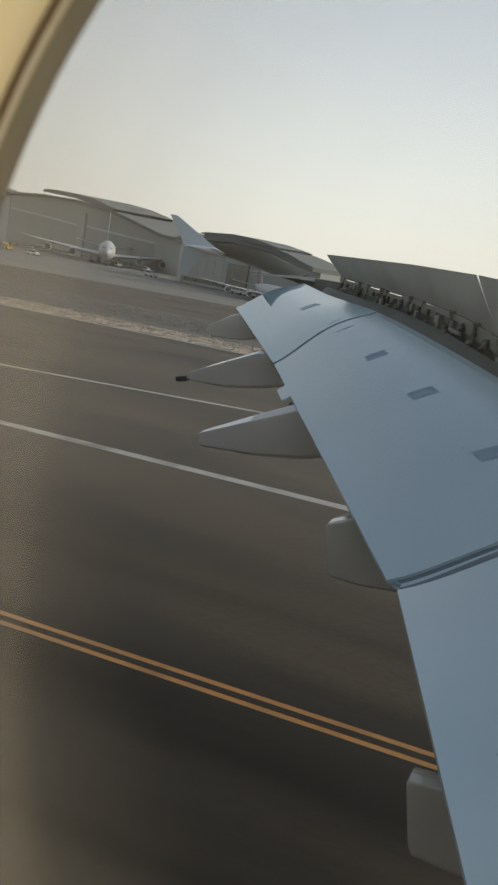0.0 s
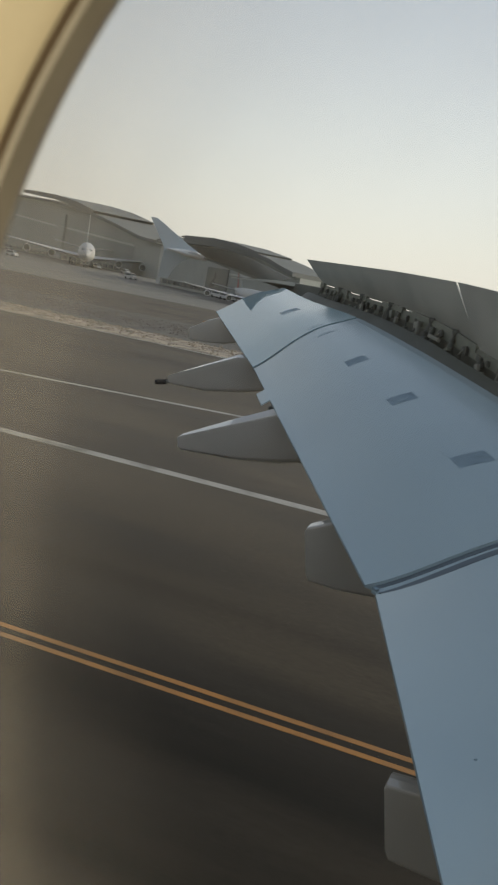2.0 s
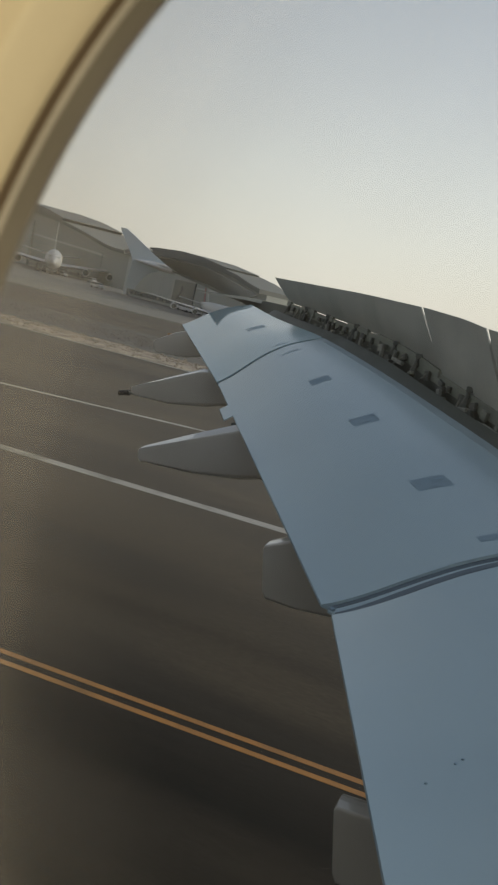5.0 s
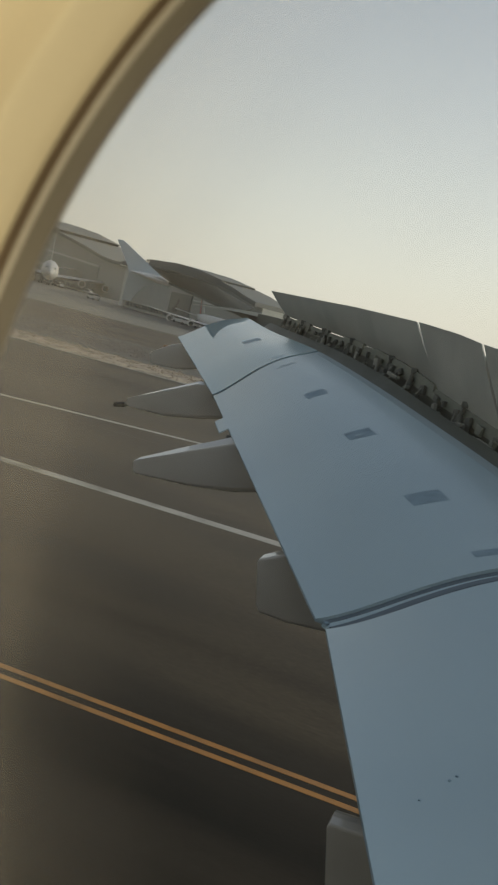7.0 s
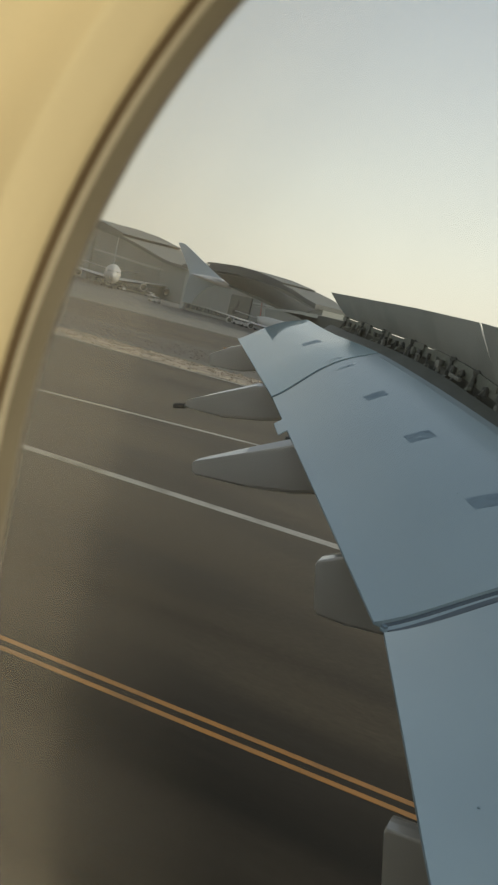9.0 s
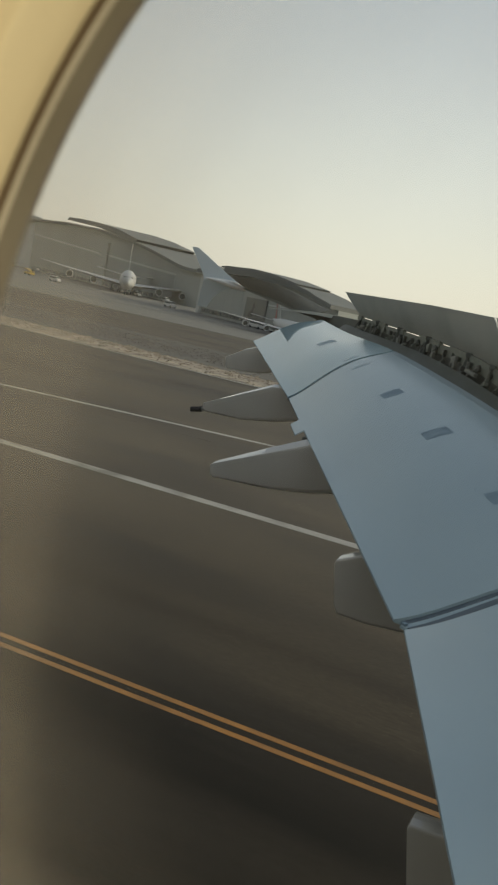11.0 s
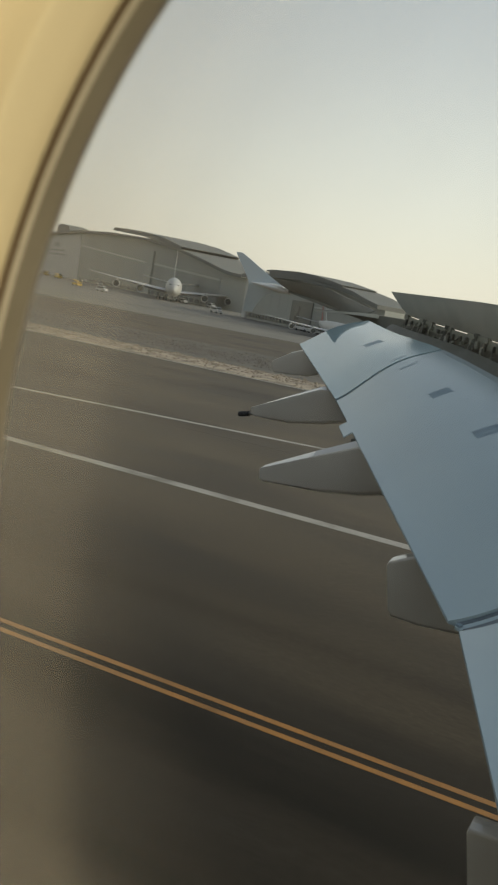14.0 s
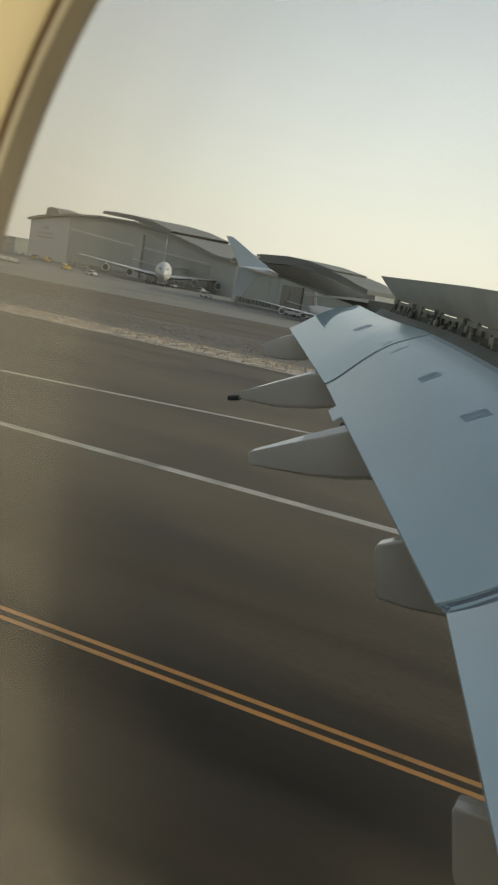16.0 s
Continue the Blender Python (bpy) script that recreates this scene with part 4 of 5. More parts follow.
def strip(h, name, u0, z0, u1, z1, tall, y0, y1, mat, label=""):
    """A band along the front that may climb from one end to the other."""
    return part(name, prism([(-u0, z0), (-u1, z1), (-u1, z1 + tall), (-u0, z0 + tall)], y0, y1), mat, h, label)


A_U, A_Z = (100.5, 115, 147, 175, 230, 290, 358, 400, 440, 476), (15.2, 15.6, 20.6, 24.5, 29.3, 31.7, 32.5, 31.8, 30.6, 28.6)
big = shed("hangar", A_U, A_Z, 30, "huge grey hangar with a shallow curved roof")
part("roof_platform", prism([(-171.6, 26.9), (-200, 31.2), (-230, 33.9), (-262, 35.6), (-283.7, 36.2), (-287.5, 34.6), (-230, 31.4), (-175, 25.6)], -3, 30), M_ROOF, big, "raised plate along the roof edge")
part("roof_block", prism([(-398, 32.6), (-404, 37.4), (-420, 39.0), (-434, 38.2), (-436, 31.4)], 1.0, 16), M_ROOF, big, "plant room on the roof")
part("end_wall", prism([(-364, 0.1), (-364, 24.6), (-366, 31.6), (-475, 28.4), (-475, 0.1)], 0.2, 0.58), M_TRIM, big, "pale end wall of the hangar")
strip(big, "band", 127.6, 12.6, 216, 16.6, 0.9, 0.0, 0.58, M_TRIM, "pale horizontal trim band")
strip(big, "band", 230.6, 17.0, 363, 23.6, 0.9, 0.0, 0.58, M_TRIM, "pale horizontal trim band")
slab(big, "stair_tower", 217.5, 229, 0.1, 24.0, -0.6, 0.45, M_HANGAR)
for k in range(11):
    u0 = 128 + 8.0 * k
    part("door_panel", prism([(-u0 - 0.06, 2.6), (-u0 - 7.94, 2.6), (-u0 - 7.94, 12.5 + 0.0452 * (u0 + 7.9 - 127.6)), (-u0 - 0.06, 12.5 + 0.0452 * (u0 - 127.6))], 0.44, 0.58), M_DOORPANEL, big)
for k in range(11):
    u0 = 231 + 12.0 * k
    part("door_panel", prism([(-u0 - 0.06, 2.6), (-u0 - 11.94, 2.6), (-u0 - 11.94, 16.9 + 0.0498 * (u0 + 11.9 - 230.6)), (-u0 - 0.06, 16.9 + 0.0498 * (u0 - 230.6))], 0.44, 0.58), M_DOORPANEL, big)
for k in range(34):
    u0 = 129 + 6.8 * k
    slab(big, "window", u0, u0 + 4.6, 0.5, 2.3, 0.3, 0.56, M_GLAZING)
for u0, u1, z0, z1 in ((405, 452, 18.6, 19.9), (400, 448, 15.6, 16.9), (418, 434, 22.0, 25.0)):
    slab(big, "sign_bar", u0, u1, z0, z1, 0.05, 0.19, M_HANGAR, "faded sign lettering on the end wall")

B_U, B_Z = (-4, 3.6, 11, 20, 52, 75, 100), (10.4, 11.8, 13.6, 15.0, 17.0, 16.8, 15.7)
low = shed("hangar", B_U, B_Z, 12, "lower grey hangar with a tall dark doorway", NEARER, -1.72)
part("roof_platform", prism([(-19, 17.0), (-36, 19.2), (-52, 20.2), (-75, 20.0), (-75.6, 18.4), (-52, 18.4), (-20, 15.8)], -3, 12), M_ROOF, low, "raised plate along the roof edge")
# no opening here: a dark slab paints the shade inside the doorway
slab(low, "doorway", 42.0, 58, -1.6, 9.2, 0.1, 0.55, M_GLAZING, "dark slab painted as the shaded open hangar doorway")
slab(low, "band", 60, 96, 11.6, 12.3, 0.0, 0.58, M_TRIM, "pale trim band")
slab(low, "band", 2, 41, 7.4, 8.0, 0.0, 0.58, M_TRIM, "pale trim band")
slab(low, "corner_pier", 96.5, 99.8, -1.6, 14.6, -0.4, 0.56, M_TRIM, "pale corner pier")
for k in range(12):
    u0 = 59 + 3.05 * k
    slab(low, "window", u0, u0 + 2.1, -0.7, 1.0, 0.2, 0.55, M_GLAZING)
for k in range(12):
    u0 = 3 + 3.1 * k
    slab(low, "window", u0, u0 + 2.1, -0.7, 0.8, 0.2, 0.55, M_GLAZING)
for k in range(5):
    u0 = 62 + 7 * k
    slab(low, "panel_seam", u0, u0 + 0.1, 2.0, 11.4, 0.5, 0.58, M_DOORPANEL)
beacon = thing("roof_beacon", "small dark beacon on a roof mast", "beacon")
beacon.matrix_world = NEARER @ Matrix.Translation((-93, 6, 17.2))
bm = bmesh.new()
rod(bm, (0, 0, 0), (0, 0, 2.6), 0.12)
part("mast", bm, M_ROOF, beacon)
bm = bmesh.new()
box(bm, (0, 0, 2.9), (2.6, 0.8, 0.7), bevel=0.2)
part("head", bm, M_DARK, beacon)


# low terminal buildings beyond the row of hangars
def far_building(u, depth, w, d, h, mat, floors):
    b = thing("terminal_building", "distant pale low airport building", "building", group="far buildings")
    b.matrix_world = HANGARS @ Matrix.Translation((-u, depth, 0))
    bm = bmesh.new()
    box(bm, (0, 0, h / 2), (w, d, h))
    part("wall", bm, mat, b)
    bm = bmesh.new()
    box(bm, (0, 0, h + 0.3), (w + 1, d + 1, 0.6))
    part("roof", bm, M_ROOF, b)
    for f in range(floors):
        bm = bmesh.new()
        box(bm, (0, -d / 2 - 0.02, h * (f + 0.5) / floors), (w * 0.94, 0.1, h / floors * 0.42))
        part("window_band", bm, M_GLAZING, b)


rng = random.Random(11)
u = 500
while u < 1500:
    w = rng.uniform(30, 75)
    far_building(u + w / 2, rng.uniform(0, 140), w, 30, rng.uniform(7, 19), rng.choice((M_HANGAR, M_TRIM, M_DOORPANEL)), rng.choice((1, 2, 3)))
    u += w + rng.uniform(4, 30)


# ---- parked jets ----
def airliner():
    """Four-engined jet, nose along -y, origin on the ground under the wing."""
    j = thing("parked_airliner", "white four-engined airliner parked before the hangar", "airplane", group="parked airliners")
    bm = bmesh.new()
    st = ((-33, 5.2, 0.3), (-32.2, 5.3, 1.3), (-30, 5.6, 2.4), (-27, 6.0, 3.2), (-22, 6.2, 3.7), (10, 6.2, 3.7), (20, 6.5, 3.3), (30, 7.4, 2.0), (37, 8.4, 0.9), (39, 8.8, 0.3))
    loft(bm, [[(r * 0.95 * math.cos(a), y, z + r * 1.12 * math.sin(a)) for a in [2 * math.pi * k / 28 for k in range(28)]] for y, z, r in st])
    body = part("fuselage", bm, M_JET, j, "white fuselage", smooth=True)
    bm = bmesh.new()
    for k in range(-3, 4):
        box(bm, (k * 0.55, -30.2 - 0.5 * (1 - abs(k) / 3.5), 7.4 - 0.05 * abs(k)), (0.45, 0.6, 0.5), Matrix.Rotation(radians(-k * 12), 4, 'Z'))
    part("cockpit_window", bm, M_DARK, body, "dark cockpit windows")
    for side in (-1, 1):
        top, lo = [], []
        for i in range(9):
            s = i / 8
            x = side * (2.5 + 37.0 * s)
            y = -12 + 27 * s
            z = 4.2 + 3.6 * s ** 1.15
            chord = 17 * (1 - s) ** 1.2 + 3.6
            th = 1.8 * (1 - s) + 0.25
            top.append([(x, y, z), (x, y + chord * 0.3, z + th * 0.5), (x, y + chord, z)])
            lo.append([(x, y - 0.01, z - 0.05), (x, y + chord * 0.3, z - th * 0.5), (x, y + chord, z - 0.06)])
        part("wing", grid_solid(top, lo), M_JET, j, "", smooth=True)
        for xe, ye in ((14.5, -8.0), (25.5, 0.0)):
            bm = bmesh.new()
            cx, cz = side * xe, 3.1 + 0.03 * xe
            loft(bm, [[(cx + r * math.cos(a), ye + y, cz + r * math.sin(a)) for a in [2 * math.pi * k / 20 for k in range(20)]]
                      for y, r in ((0.6, 1.25), (0.0, 1.35), (-0.1, 1.5), (0.3, 1.62), (2.5, 1.65), (5.0, 1.1), (5.2, 0.8))])
            eng = part("engine", bm, M_JET, j, "white engine nacelle with a dark intake", smooth=True)
            bm = bmesh.new()
            bmesh.ops.create_cone(bm, cap_ends=True, segments=20, radius1=1.3, radius2=1.3, depth=0.1, matrix=Matrix.Translation((cx, ye + 0.25, cz)) @ Matrix.Rotation(radians(90), 4, 'X'))
            part("fan", bm, M_DARK, eng, "dark fan")
            bm = bmesh.new()
            box(bm, (cx, ye + 3.5, cz + 1.8), (0.35, 4.5, 1.3), bevel=0.1)
            part("pylon", bm, M_JET, eng)
        top, lo = [], []
        for i in range(5):
            s = i / 4
            x, y, z, chord = side * (1 + 14 * s), 27 + 9 * s, 8.0 + 1.6 * s, 7.5 - 4.5 * s
            top.append([(x, y, z), (x, y + chord * 0.4, z + 0.3), (x, y + chord, z)])
            lo.append([(x, y - 0.01, z - 0.05), (x, y + chord * 0.4, z - 0.3), (x, y + chord, z - 0.05)])
        part("tailplane", grid_solid(top, lo), M_JET, j, "", smooth=True)
        for x, y in ((side * 3.0, 1.5), (side * 6.0, -1.0)):
            bm = bmesh.new()
            rod(bm, (x, y, 3.6), (x, y, 0.7), 0.25)
            leg = part("landing_gear", bm, M_METAL, j)
            for dx in (-0.6, 0.6):
                for dy in (-0.85, 0.85):
                    bm = bmesh.new()
                    rod(bm, (x + dx - 0.22, y + dy, 0.7), (x + dx + 0.22, y + dy, 0.7), 0.7, n=18)
                    part("wheel", bm, M_SEAL, leg)
    bm = bmesh.new()
    rod(bm, (0, -27, 3.2), (0, -27, 0.6), 0.18)
    leg = part("landing_gear", bm, M_METAL, j)
    for dx in (-0.5, 0.5):
        bm = bmesh.new()
        rod(bm, (dx - 0.18, -27, 0.6), (dx + 0.18, -27, 0.6), 0.6, n=18)
        part("wheel", bm, M_SEAL, leg)

    def fin_strip(name, z0, z1, f0, f1, mat, label):
        a, b = [], []
        for i in range(5):
            z = z0 + (z1 - z0) * i / 4
            t = (z - 9.0) / 15.0
            y0, c = 21 + 12.0 * t, 13 - 7.5 * t
            w = 0.45 * (1 - 0.6 * t)
            a.append([(w * k, y0 + c * f, z) for f, k in ((f0, 0.35 if f0 == 0 else 1), ((f0 + f1) / 2, 1), (f1, 1 if f1 < 1 else 0.3))])
            b.append([(-x, y, zz) for x, y, zz in a[-1]])
        return part(name, grid_solid(a, b), mat, j, label)
    fin_strip("fin", 9.0, 24.0, 0.0, 0.45, M_DOORPANEL, "grey leading part of the tail fin")
    fin_strip("fin_band", 9.0, 24.0, 0.45, 0.62, M_FIN_DARK, "dark band on the tail fin")
    fin_strip("fin_band", 9.0, 24.0, 0.62, 0.85, M_FIN_RED, "dull red band on the tail fin")
    fin_strip("rudder", 9.0, 24.0, 0.85, 1.0, M_FIN_DARK, "dark rear edge of the tail fin")
    return j


jet = airliner()
jet.matrix_world = pose(-220, 334, 0, 0, 0, 34)
small_jet = copy_thing(jet, pose(-86, 207, 0, 0, 0, 38))
small_jet.scale = (0.44, 0.44, 0.44)
tagged(small_jet, "smaller white jet parked beside the lower hangar")
copy_thing(jet, pose(-560, 500, 0, 0, 0, 40))


# ---- ground vehicles ----
def van():
    v = thing("service_van", "white airport service van on the apron", "van", group="service vehicles")
    bm = bmesh.new()
    loft(bm, [[(x * w, y, z) for x, z in ((-1, 0.45), (1, 0.45), (1, h * 0.6), (0.86, h), (-0.86, h), (-1, h * 0.6))]
              for y, w, h in ((-2.6, 0.9, 1.2), (-1.9, 0.98, 1.35), (-1.2, 1.0, 2.15), (2.4, 1.0, 2.2), (2.6, 0.95, 2.0))])
    part("body", bm, M_JET, v, "white body", smooth=True)
    bm = bmesh.new()
    box(bm, (0, -1.55, 1.75), (1.6, 0.08, 0.65), Matrix.Rotation(radians(-42), 4, 'X'))
    part("windscreen", bm, M_DARK, v)
    for side in (-1, 1):
        bm = bmesh.new()
        box(bm, (side * 0.965, 0.3, 1.6), (0.06, 3.4, 0.5))
        part("side_window", bm, M_DARK, v)
        for y in (-1.7, 1.7):
            bm = bmesh.new()
            rod(bm, (side * 0.82, y, 0.4), (side * 1.02, y, 0.4), 0.4, n=16)
            part("wheel", bm, M_SEAL, v)
    return v


def loader():
    v = thing("baggage_loader", "yellow airport baggage loader with a raised deck", "loader", group="service vehicles")
    bm = bmesh.new()
    box(bm, (0, 0, 0.9), (2.2, 7.0, 0.8), bevel=0.12)
    part("chassis", bm, M_BRIGHT_YELLOW, v)
    bm = bmesh.new()
    box(bm, (0, 0, 2.1), (2.0, 7.4, 0.25), Matrix.Rotation(radians(7), 4, 'X'), 0.05)
    part("deck", bm, M_BRIGHT_YELLOW, v)
    for y in (-2.2, 2.2):
        bm = bmesh.new()
        rod(bm, (0, y, 1.2), (0, y, 2.05), 0.2)
        part("deck_leg", bm, M_METAL, v)
    bm = bmesh.new()
    box(bm, (0.5, -3.0, 2.0), (1.0, 1.2, 1.5), bevel=0.1)
    part("cab", bm, M_DARK, v)
    for side in (-1, 1):
        for y in (-2.3, 2.3):
            bm = bmesh.new()
            rod(bm, (side * 0.9, y, 0.45), (side * 1.15, y, 0.45), 0.45, n=16)
            part("wheel", bm, M_SEAL, v)
    return v


def along_row(u, front, turn):
    p = (NEARER if u < 105 and front < 60 else HANGARS) @ Vector((-u, -front, 0))
    return pose(p.x, p.y, 0, 0, 0, turn)


rng = random.Random(5)
van_a = van()
van_a.matrix_world = along_row(107, 12, 60)
for u, fr, turn in ((99, 13, 62), (115, 22, 50), (33, 8, 60), (25, 9, 65), (148, 10, 58), (271, 12, 60), (293, 15, 240), (331, 20, 60), (83, 70, 70), (378, 16, 61), (392, 22, 61), (430, 18, 61), (5, 14, 58)):
    copy_thing(van_a, along_row(u, fr, turn + rng.uniform(-6, 6)))
load_a = loader()
load_a.matrix_world = along_row(300, 30, 55)
for u, fr, turn in ((318, 33, 235), (118, 70, 58), (262, 40, 60)):
    copy_thing(load_a, along_row(u, fr, turn))


def trolley():
    v = thing("baggage_trolley", "grey flat baggage trolley on the apron", "trolley", group="baggage trolleys")
    bm = bmesh.new()
    box(bm, (0, 0, 0.55), (1.5, 3.0, 0.2), bevel=0.03)
    part("deck", bm, M_METAL, v)
    bm = bmesh.new()
    box(bm, (0, 1.45, 1.2), (1.5, 0.06, 1.2))
    part("end_panel", bm, M_HANGAR, v)
    for side in (-1, 1):
        for y in (-1.1, 1.1):
            bm = bmesh.new()
            rod(bm, (side * 0.6, y, 0.22), (side * 0.75, y, 0.22), 0.22, n=12)
            part("wheel", bm, M_SEAL, v)
    return v


tr = trolley()
tr.matrix_world = along_row(110, 100, 58)
for k in range(1, 9):
    copy_thing(tr, along_row(110 - 4.2 * k, 100 + rng.uniform(-1, 1), 58 + rng.uniform(-5, 5)))


def marker_board():
    v = thing("marker_board", "small orange taxiway marker board in the gravel", "sign", group="marker boards")
    bm = bmesh.new()
    box(bm, (0, 0, 0.75), (1.1, 0.12, 0.7), bevel=0.03)
    part("panel", bm, M_YELLOW, v, "orange panel")
    for dx in (-0.4, 0.4):
        bm = bmesh.new()
        rod(bm, (dx, 0, 0), (dx, 0, 0.45), 0.05)
        part("post", bm, M_METAL, v)
    return v


mb = marker_board()
mb.matrix_world = pose(-43, 92, 0.016, 0, 0, 20)
copy_thing(mb, pose(-120, 93, 0.016, 0, 0, 20))


def edge_light():
    v = thing("edge_light", "white and yellow taxiway light box on a concrete pad", "runway light")
    bm = bmesh.new()
    box(bm, (0, 0, 0.03), (1.5, 1.9, 0.06), bevel=0.02)
    part("pad", bm, M_APRON, v, "pale concrete pad")
    bm = bmesh.new()
    box(bm, (0.02, 0, 0.36), (0.26, 0.34, 0.6), Matrix.Rotation(radians(8), 4, 'Y'), 0.03)
    part("housing", bm, M_YELLOW, v, "yellow housing")
    bm = bmesh.new()
    box(bm, (-0.12, 0, 0.42), (0.10, 0.36, 0.62), Matrix.Rotation(radians(8), 4, 'Y'), 0.02)
    part("cover", bm, M_SKIN, v, "white front cover")
    bm = bmesh.new()
    rod(bm, (0, 0, 0.66), (0, 0, 0.80), 0.06)
    part("lamp", bm, M_METAL, v, "grey lamp cap", smooth=True)
    return v


edge_light().matrix_world = pose(-84.98, 39.68, 0.0, 0, 0, 30)


# ---- the terminal side of the apron, passed before the hangars ----
def block_part(parent, name, centre, size, mat, label="", bevel=0.0):
    bm = bmesh.new()
    box(bm, centre, size, bevel=bevel)
    return part(name, bm, mat, parent, label)


def banner_hangar():
    """White hangar with a dark waving band on its front; sunlight is painted as cream doors down the sunny side."""
    h = thing("hangar", "white hangar with a dark waving band and doors painted sunlit cream", "hangar")
    block_part(h, "wall", (0, 0, 12), (44, 60, 24), M_WHITE_CLAD, "white clad walls")
    block_part(h, "roof", (0, 0, 24.3), (45, 61, 0.6), M_ROOF)
    for z in (11.0, 17.5):
        wave = [(-21.9 + 43.8 * k / 20, z + 1.3 * math.sin(k * 0.55)) for k in range(21)]
        part("banner", prism(wave + [(x, q + 3.0) for x, q in reversed(wave)], -30.25, -30.02), M_FIN_DARK, h, "dark waving painted band")
    for k in range(6):
        y = -26 + 10 * k
        block_part(h, "door_panel", (22.15, y, 6.0), (0.3, 8.6, 11.8), M_SUNLIT_CLAD, "sliding door with sunlight painted as cream")
        block_part(h, "post", (22.4, y - 4.9, 10.5), (0.7, 0.5, 21), M_HANGAR)
        block_part(h, "upper_panel", (22.15, y, 16.5), (0.3, 8.6, 8.0), M_SUNLIT_CLAD)
    block_part(h, "shed", (-8, -31.5, 2.0), (6, 3, 4), M_GLAZING, "dark lean-to at the front")
    return h


def sign_hangar():
    h = thing("hangar", "large white hangar with a sign and a dark low band", "hangar")
    block_part(h, "wall", (0, 0, 13), (96, 40, 26), M_WHITE_CLAD, "white clad walls")
    block_part(h, "roof", (0, 0, 26.3), (97, 41, 0.6), M_ROOF)
    block_part(h, "band", (0, -20.1, 5.5), (95.6, 0.25, 2.4), M_GLAZING, "dark glazed band")
    for k, w in enumerate((2.0, 3.2, 1.2, 1.6, 2.6, 2.2, 1.8, 2.4, 1.4)):
        block_part(h, "sign_bar", (-36 + 4.4 * k, -20.12, 17.0), (w, 0.2, 2.2), M_FIN_DARK, "dark sign letter block")
    return h


def office_block(w, floors, mat, label):
    b = thing("office_block", label, "building", group="airport offices")
    tall = floors * 3.6
    block_part(b, "wall", (0, 0, tall / 2), (w, 24, tall), mat)
    block_part(b, "roof", (0, 0, tall + 0.4), (w + 1, 25, 0.8), M_ROOF)
    for f in range(floors):
        for k in range(int(w / 5)):
            block_part(b, "window", (-w / 2 + 3 + 5 * k, -12.05, 2.0 + 3.6 * f), (3.2, 0.3, 1.7), M_GLAZING)
    return b


def concourse():
    c = thing("concourse", "long pale concourse raised on columns beside the apron", "terminal")
    block_part(c, "floor_deck", (0, 0, 6.0), (150, 22, 1.0), M_TRIM, "pale raised deck")
    block_part(c, "glazing", (0, 0, 9.0), (146, 20, 5.0), M_GLAZING, "dark ribbon of glass")
    block_part(c, "roof", (0, 0, 12.2), (154, 26, 1.4), M_TRIM, "pale overhanging roof", 0.3)
    for k in range(16):
        for y in (-9, 9):
            bm = bmesh.new()
            rod(bm, (-72 + 9.6 * k, y, 0), (-72 + 9.6 * k, y, 5.6), 0.6)
            part("column", bm, M_HANGAR, c, "", smooth=True)
    for k in range(24):
        block_part(c, "mullion", (-69 + 6 * k, -10.1, 9.0), (0.35, 0.4, 5.0), M_TRIM)
    return c


def light_mast():
    m = thing("light_mast", "tall apron floodlight mast with a crown of lamps", "light mast", group="apron masts")
    bm = bmesh.new()
    rod(bm, (0, 0, 0), (0, 0, 28), 0.45, 0.18, 14)
    part("pole", bm, M_HANGAR, m, "", smooth=True)
    bm = bmesh.new()
    rod(bm, (0, 0, 27.4), (0, 0, 27.7), 1.7, 1.7, 16)
    crown = part("crown", bm, M_ROOF, m)
    for k in range(8):
        a = k * math.pi / 4
        block_part(crown, "lamp", (1.7 * math.cos(a), 1.7 * math.sin(a), 27.3), (0.6, 0.6, 0.4), M_TRIM, "", 0.08)
    return m


def container():
    c = thing("cargo_container", "yellow air cargo container on the apron", "container", group="cargo containers")
    body = prism([(-1.5, 0.35), (1.5, 0.35), (1.5, 2.3), (-0.9, 2.3), (-1.5, 1.5)], -1.0, 1.0)
    part("body", body, M_BRIGHT_YELLOW, c, "yellow sloped body")
    block_part(c, "pallet", (0, 0, 0.2), (3.1, 2.1, 0.3), M_METAL)
    block_part(c, "curtain", (0.2, -1.03, 1.3), (2.2, 0.06, 1.6), M_HANGAR, "grey curtain")
    return c


def tower(w, d, tall):
    t = thing("tower_block", "distant pale tower block in the haze", "building", group="city towers")
    block_part(t, "wall", (0, 0, tall / 2), (w, d, tall), M_TOWER)
    block_part(t, "roof", (0, 0, tall + 1.5), (w * 0.5, d * 0.5, 3.0), M_TOWER)
    for k in range(int(tall / 9)):
        block_part(t, "window_band", (0, -d / 2 - 0.1, 6 + 9 * k), (w * 0.86, 0.3, 3.2), M_GLAZING)
    return t


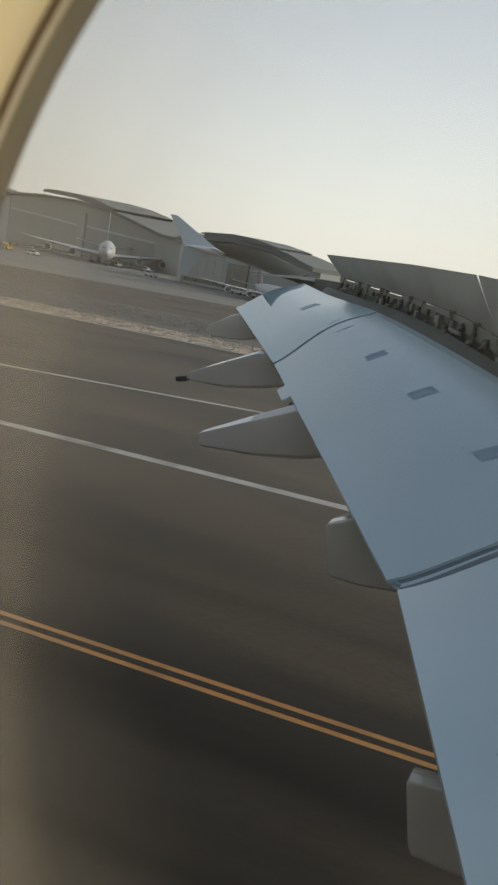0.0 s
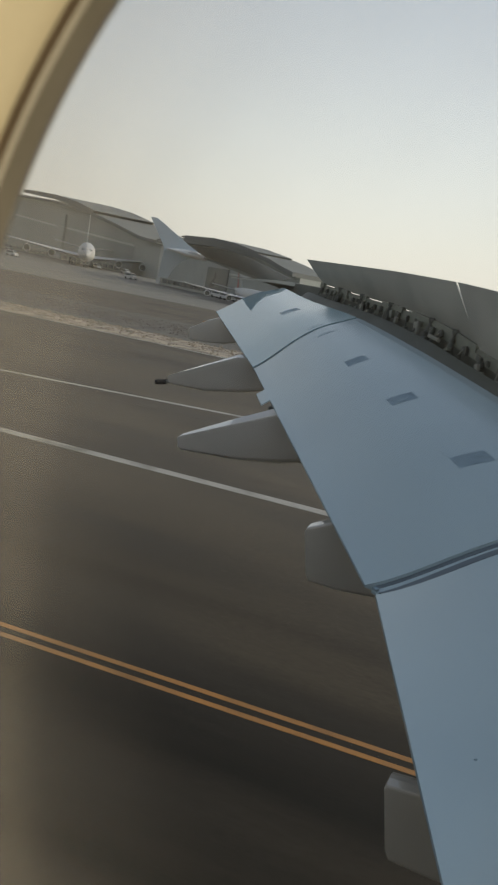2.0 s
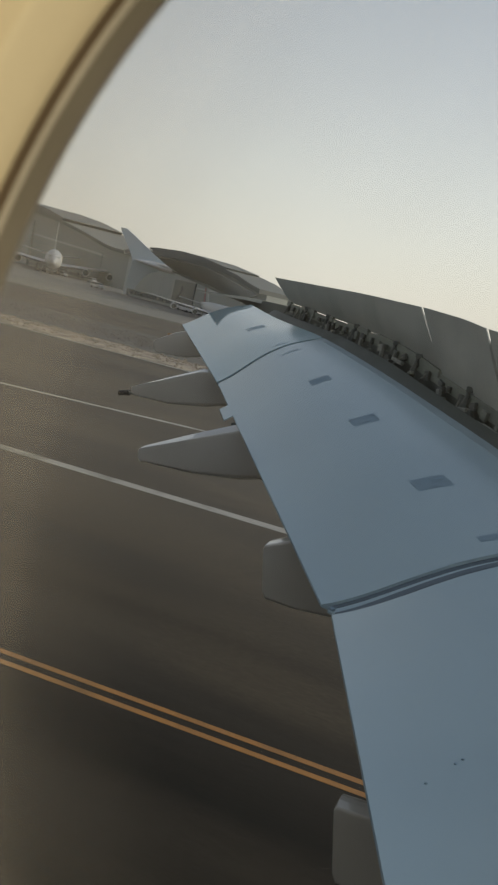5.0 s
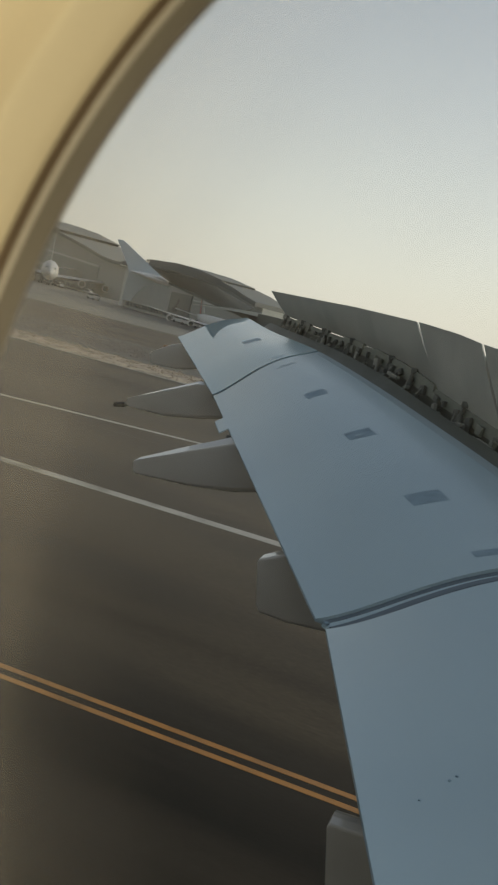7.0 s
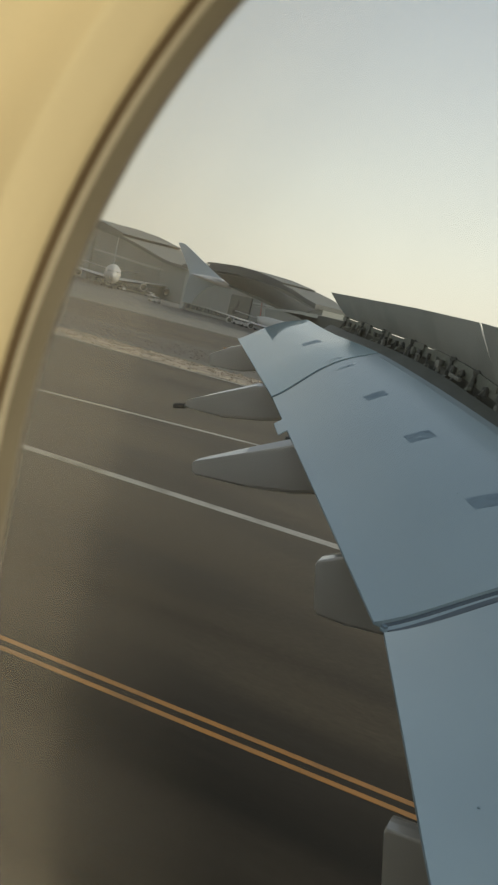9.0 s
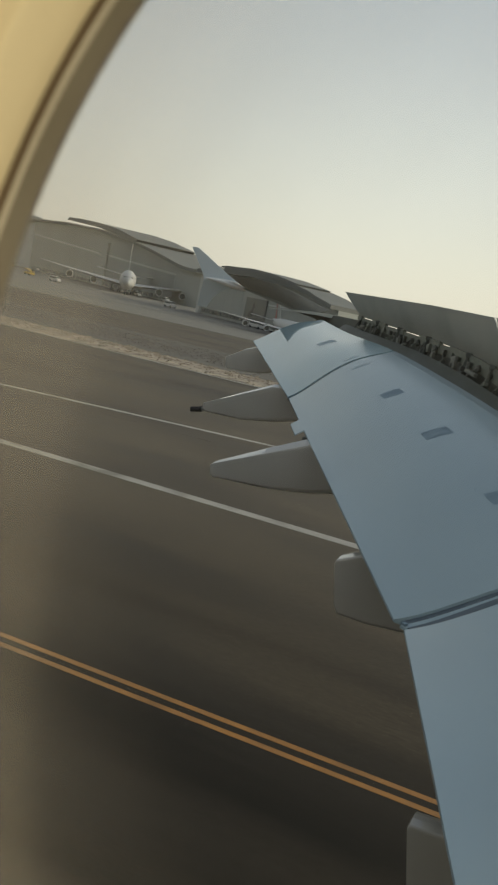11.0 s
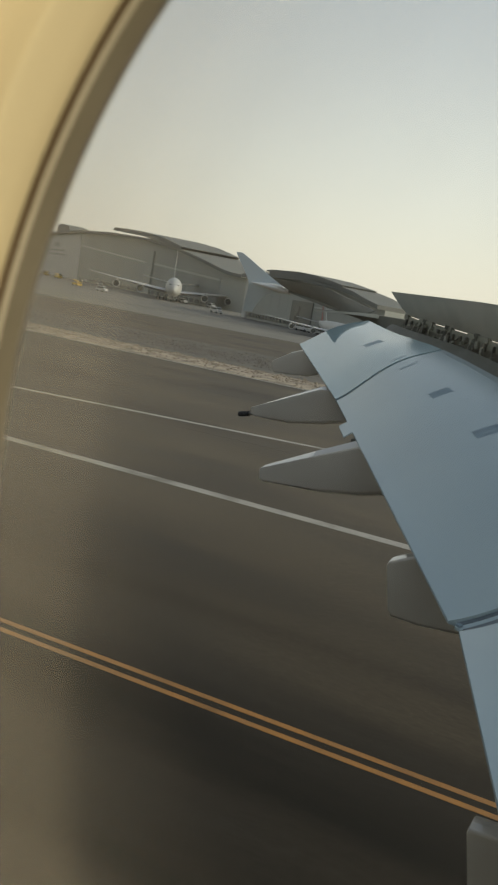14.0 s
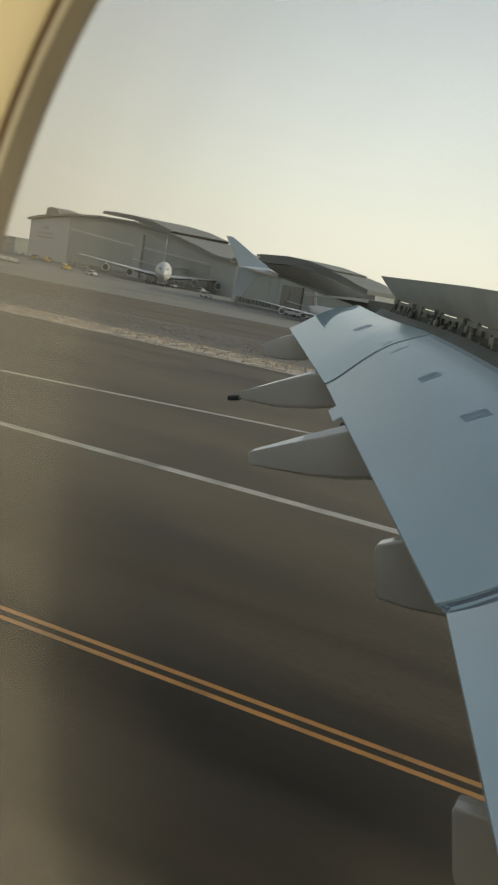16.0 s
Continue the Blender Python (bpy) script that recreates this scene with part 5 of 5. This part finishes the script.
def shrubs():
    """Low dusty bushes: many small leaf faces heaped in uneven clumps."""
    pick = random.Random(31)
    verts, faces = [], []
    for _ in range(26):
        cx, cy, r = pick.uniform(-430, -330), pick.uniform(300, 318), pick.uniform(1.2, 3.2)
        for _ in range(140):
            a, b, q = pick.uniform(0, 6.28), pick.uniform(0.0, 1.45), r * pick.uniform(0.55, 1.1)
            p = Vector((cx + q * math.cos(a) * math.cos(b) * 1.5, cy + q * math.sin(a) * math.cos(b), 0.1 + q * math.sin(b)))
            u = Vector((pick.uniform(-1, 1), pick.uniform(-1, 1), pick.uniform(-1, 1))).normalized() * pick.uniform(0.15, 0.4)
            w = u.cross(Vector((pick.uniform(-1, 1), pick.uniform(-1, 1), 0.3))).normalized() * u.length * 0.7
            k = len(verts)
            verts += [tuple(p - u), tuple(p + w), tuple(p + u), tuple(p - w)]
            faces.append((k, k + 1, k + 2, k + 3))
    me = bpy.data.meshes.new("shrubs")
    me.from_pydata(verts, [], faces)
    me.materials.append(M_LEAF)
    return me


banner_hangar().matrix_world = pose(-345, 258, 0, 0, 0, 14)
sign_hangar().matrix_world = pose(-490, 352, 0, 0, 0, 22)
copy_thing(jet, pose(-436, 246, 0, 0, 0, 34))
tagged(copy_thing(jet, pose(-566, 262, 0, 0, 0, 128)), "white airliner with a banded tail fin at the concourse")
concourse().matrix_world = pose(-660, 350, 0, 0, 0, 18)
office_block(52, 7, M_WHITE_CLAD, "white office block with rows of windows").matrix_world = pose(-800, 420, 0, 0, 0, 26)
office_block(34, 10, M_HANGAR, "taller grey office block behind the white one").matrix_world = pose(-770, 470, 0, 0, 0, 26)
mast = light_mast()
mast.matrix_world = pose(-590, 310, 0.012)
for x, y in ((-700, 300), (-520, 300), (-760, 330)):
    copy_thing(mast, pose(x, y, 0.012))
load_box = container()
load_box.matrix_world = pose(-600, 285, 0.012, 0, 0, 20)
for k in range(1, 14):
    copy_thing(load_box, pose(-600 - 3.6 * k, 285 + rng.uniform(-1.5, 1.5) - 0.8 * k, 0.012, 0, 0, 20 + rng.uniform(-6, 6)))
for k in range(9):
    tower(rng.uniform(22, 40), rng.uniform(20, 30), rng.uniform(38, 92)).matrix_world = pose(-1150 - 75 * k + rng.uniform(-20, 20), 820 + rng.uniform(-60, 120), 0.0, 0, 0, rng.uniform(5, 40))
tagged(new("shrubs", shrubs()), "low dusty bushes along the apron fence", "shrubs", kind="stuff")
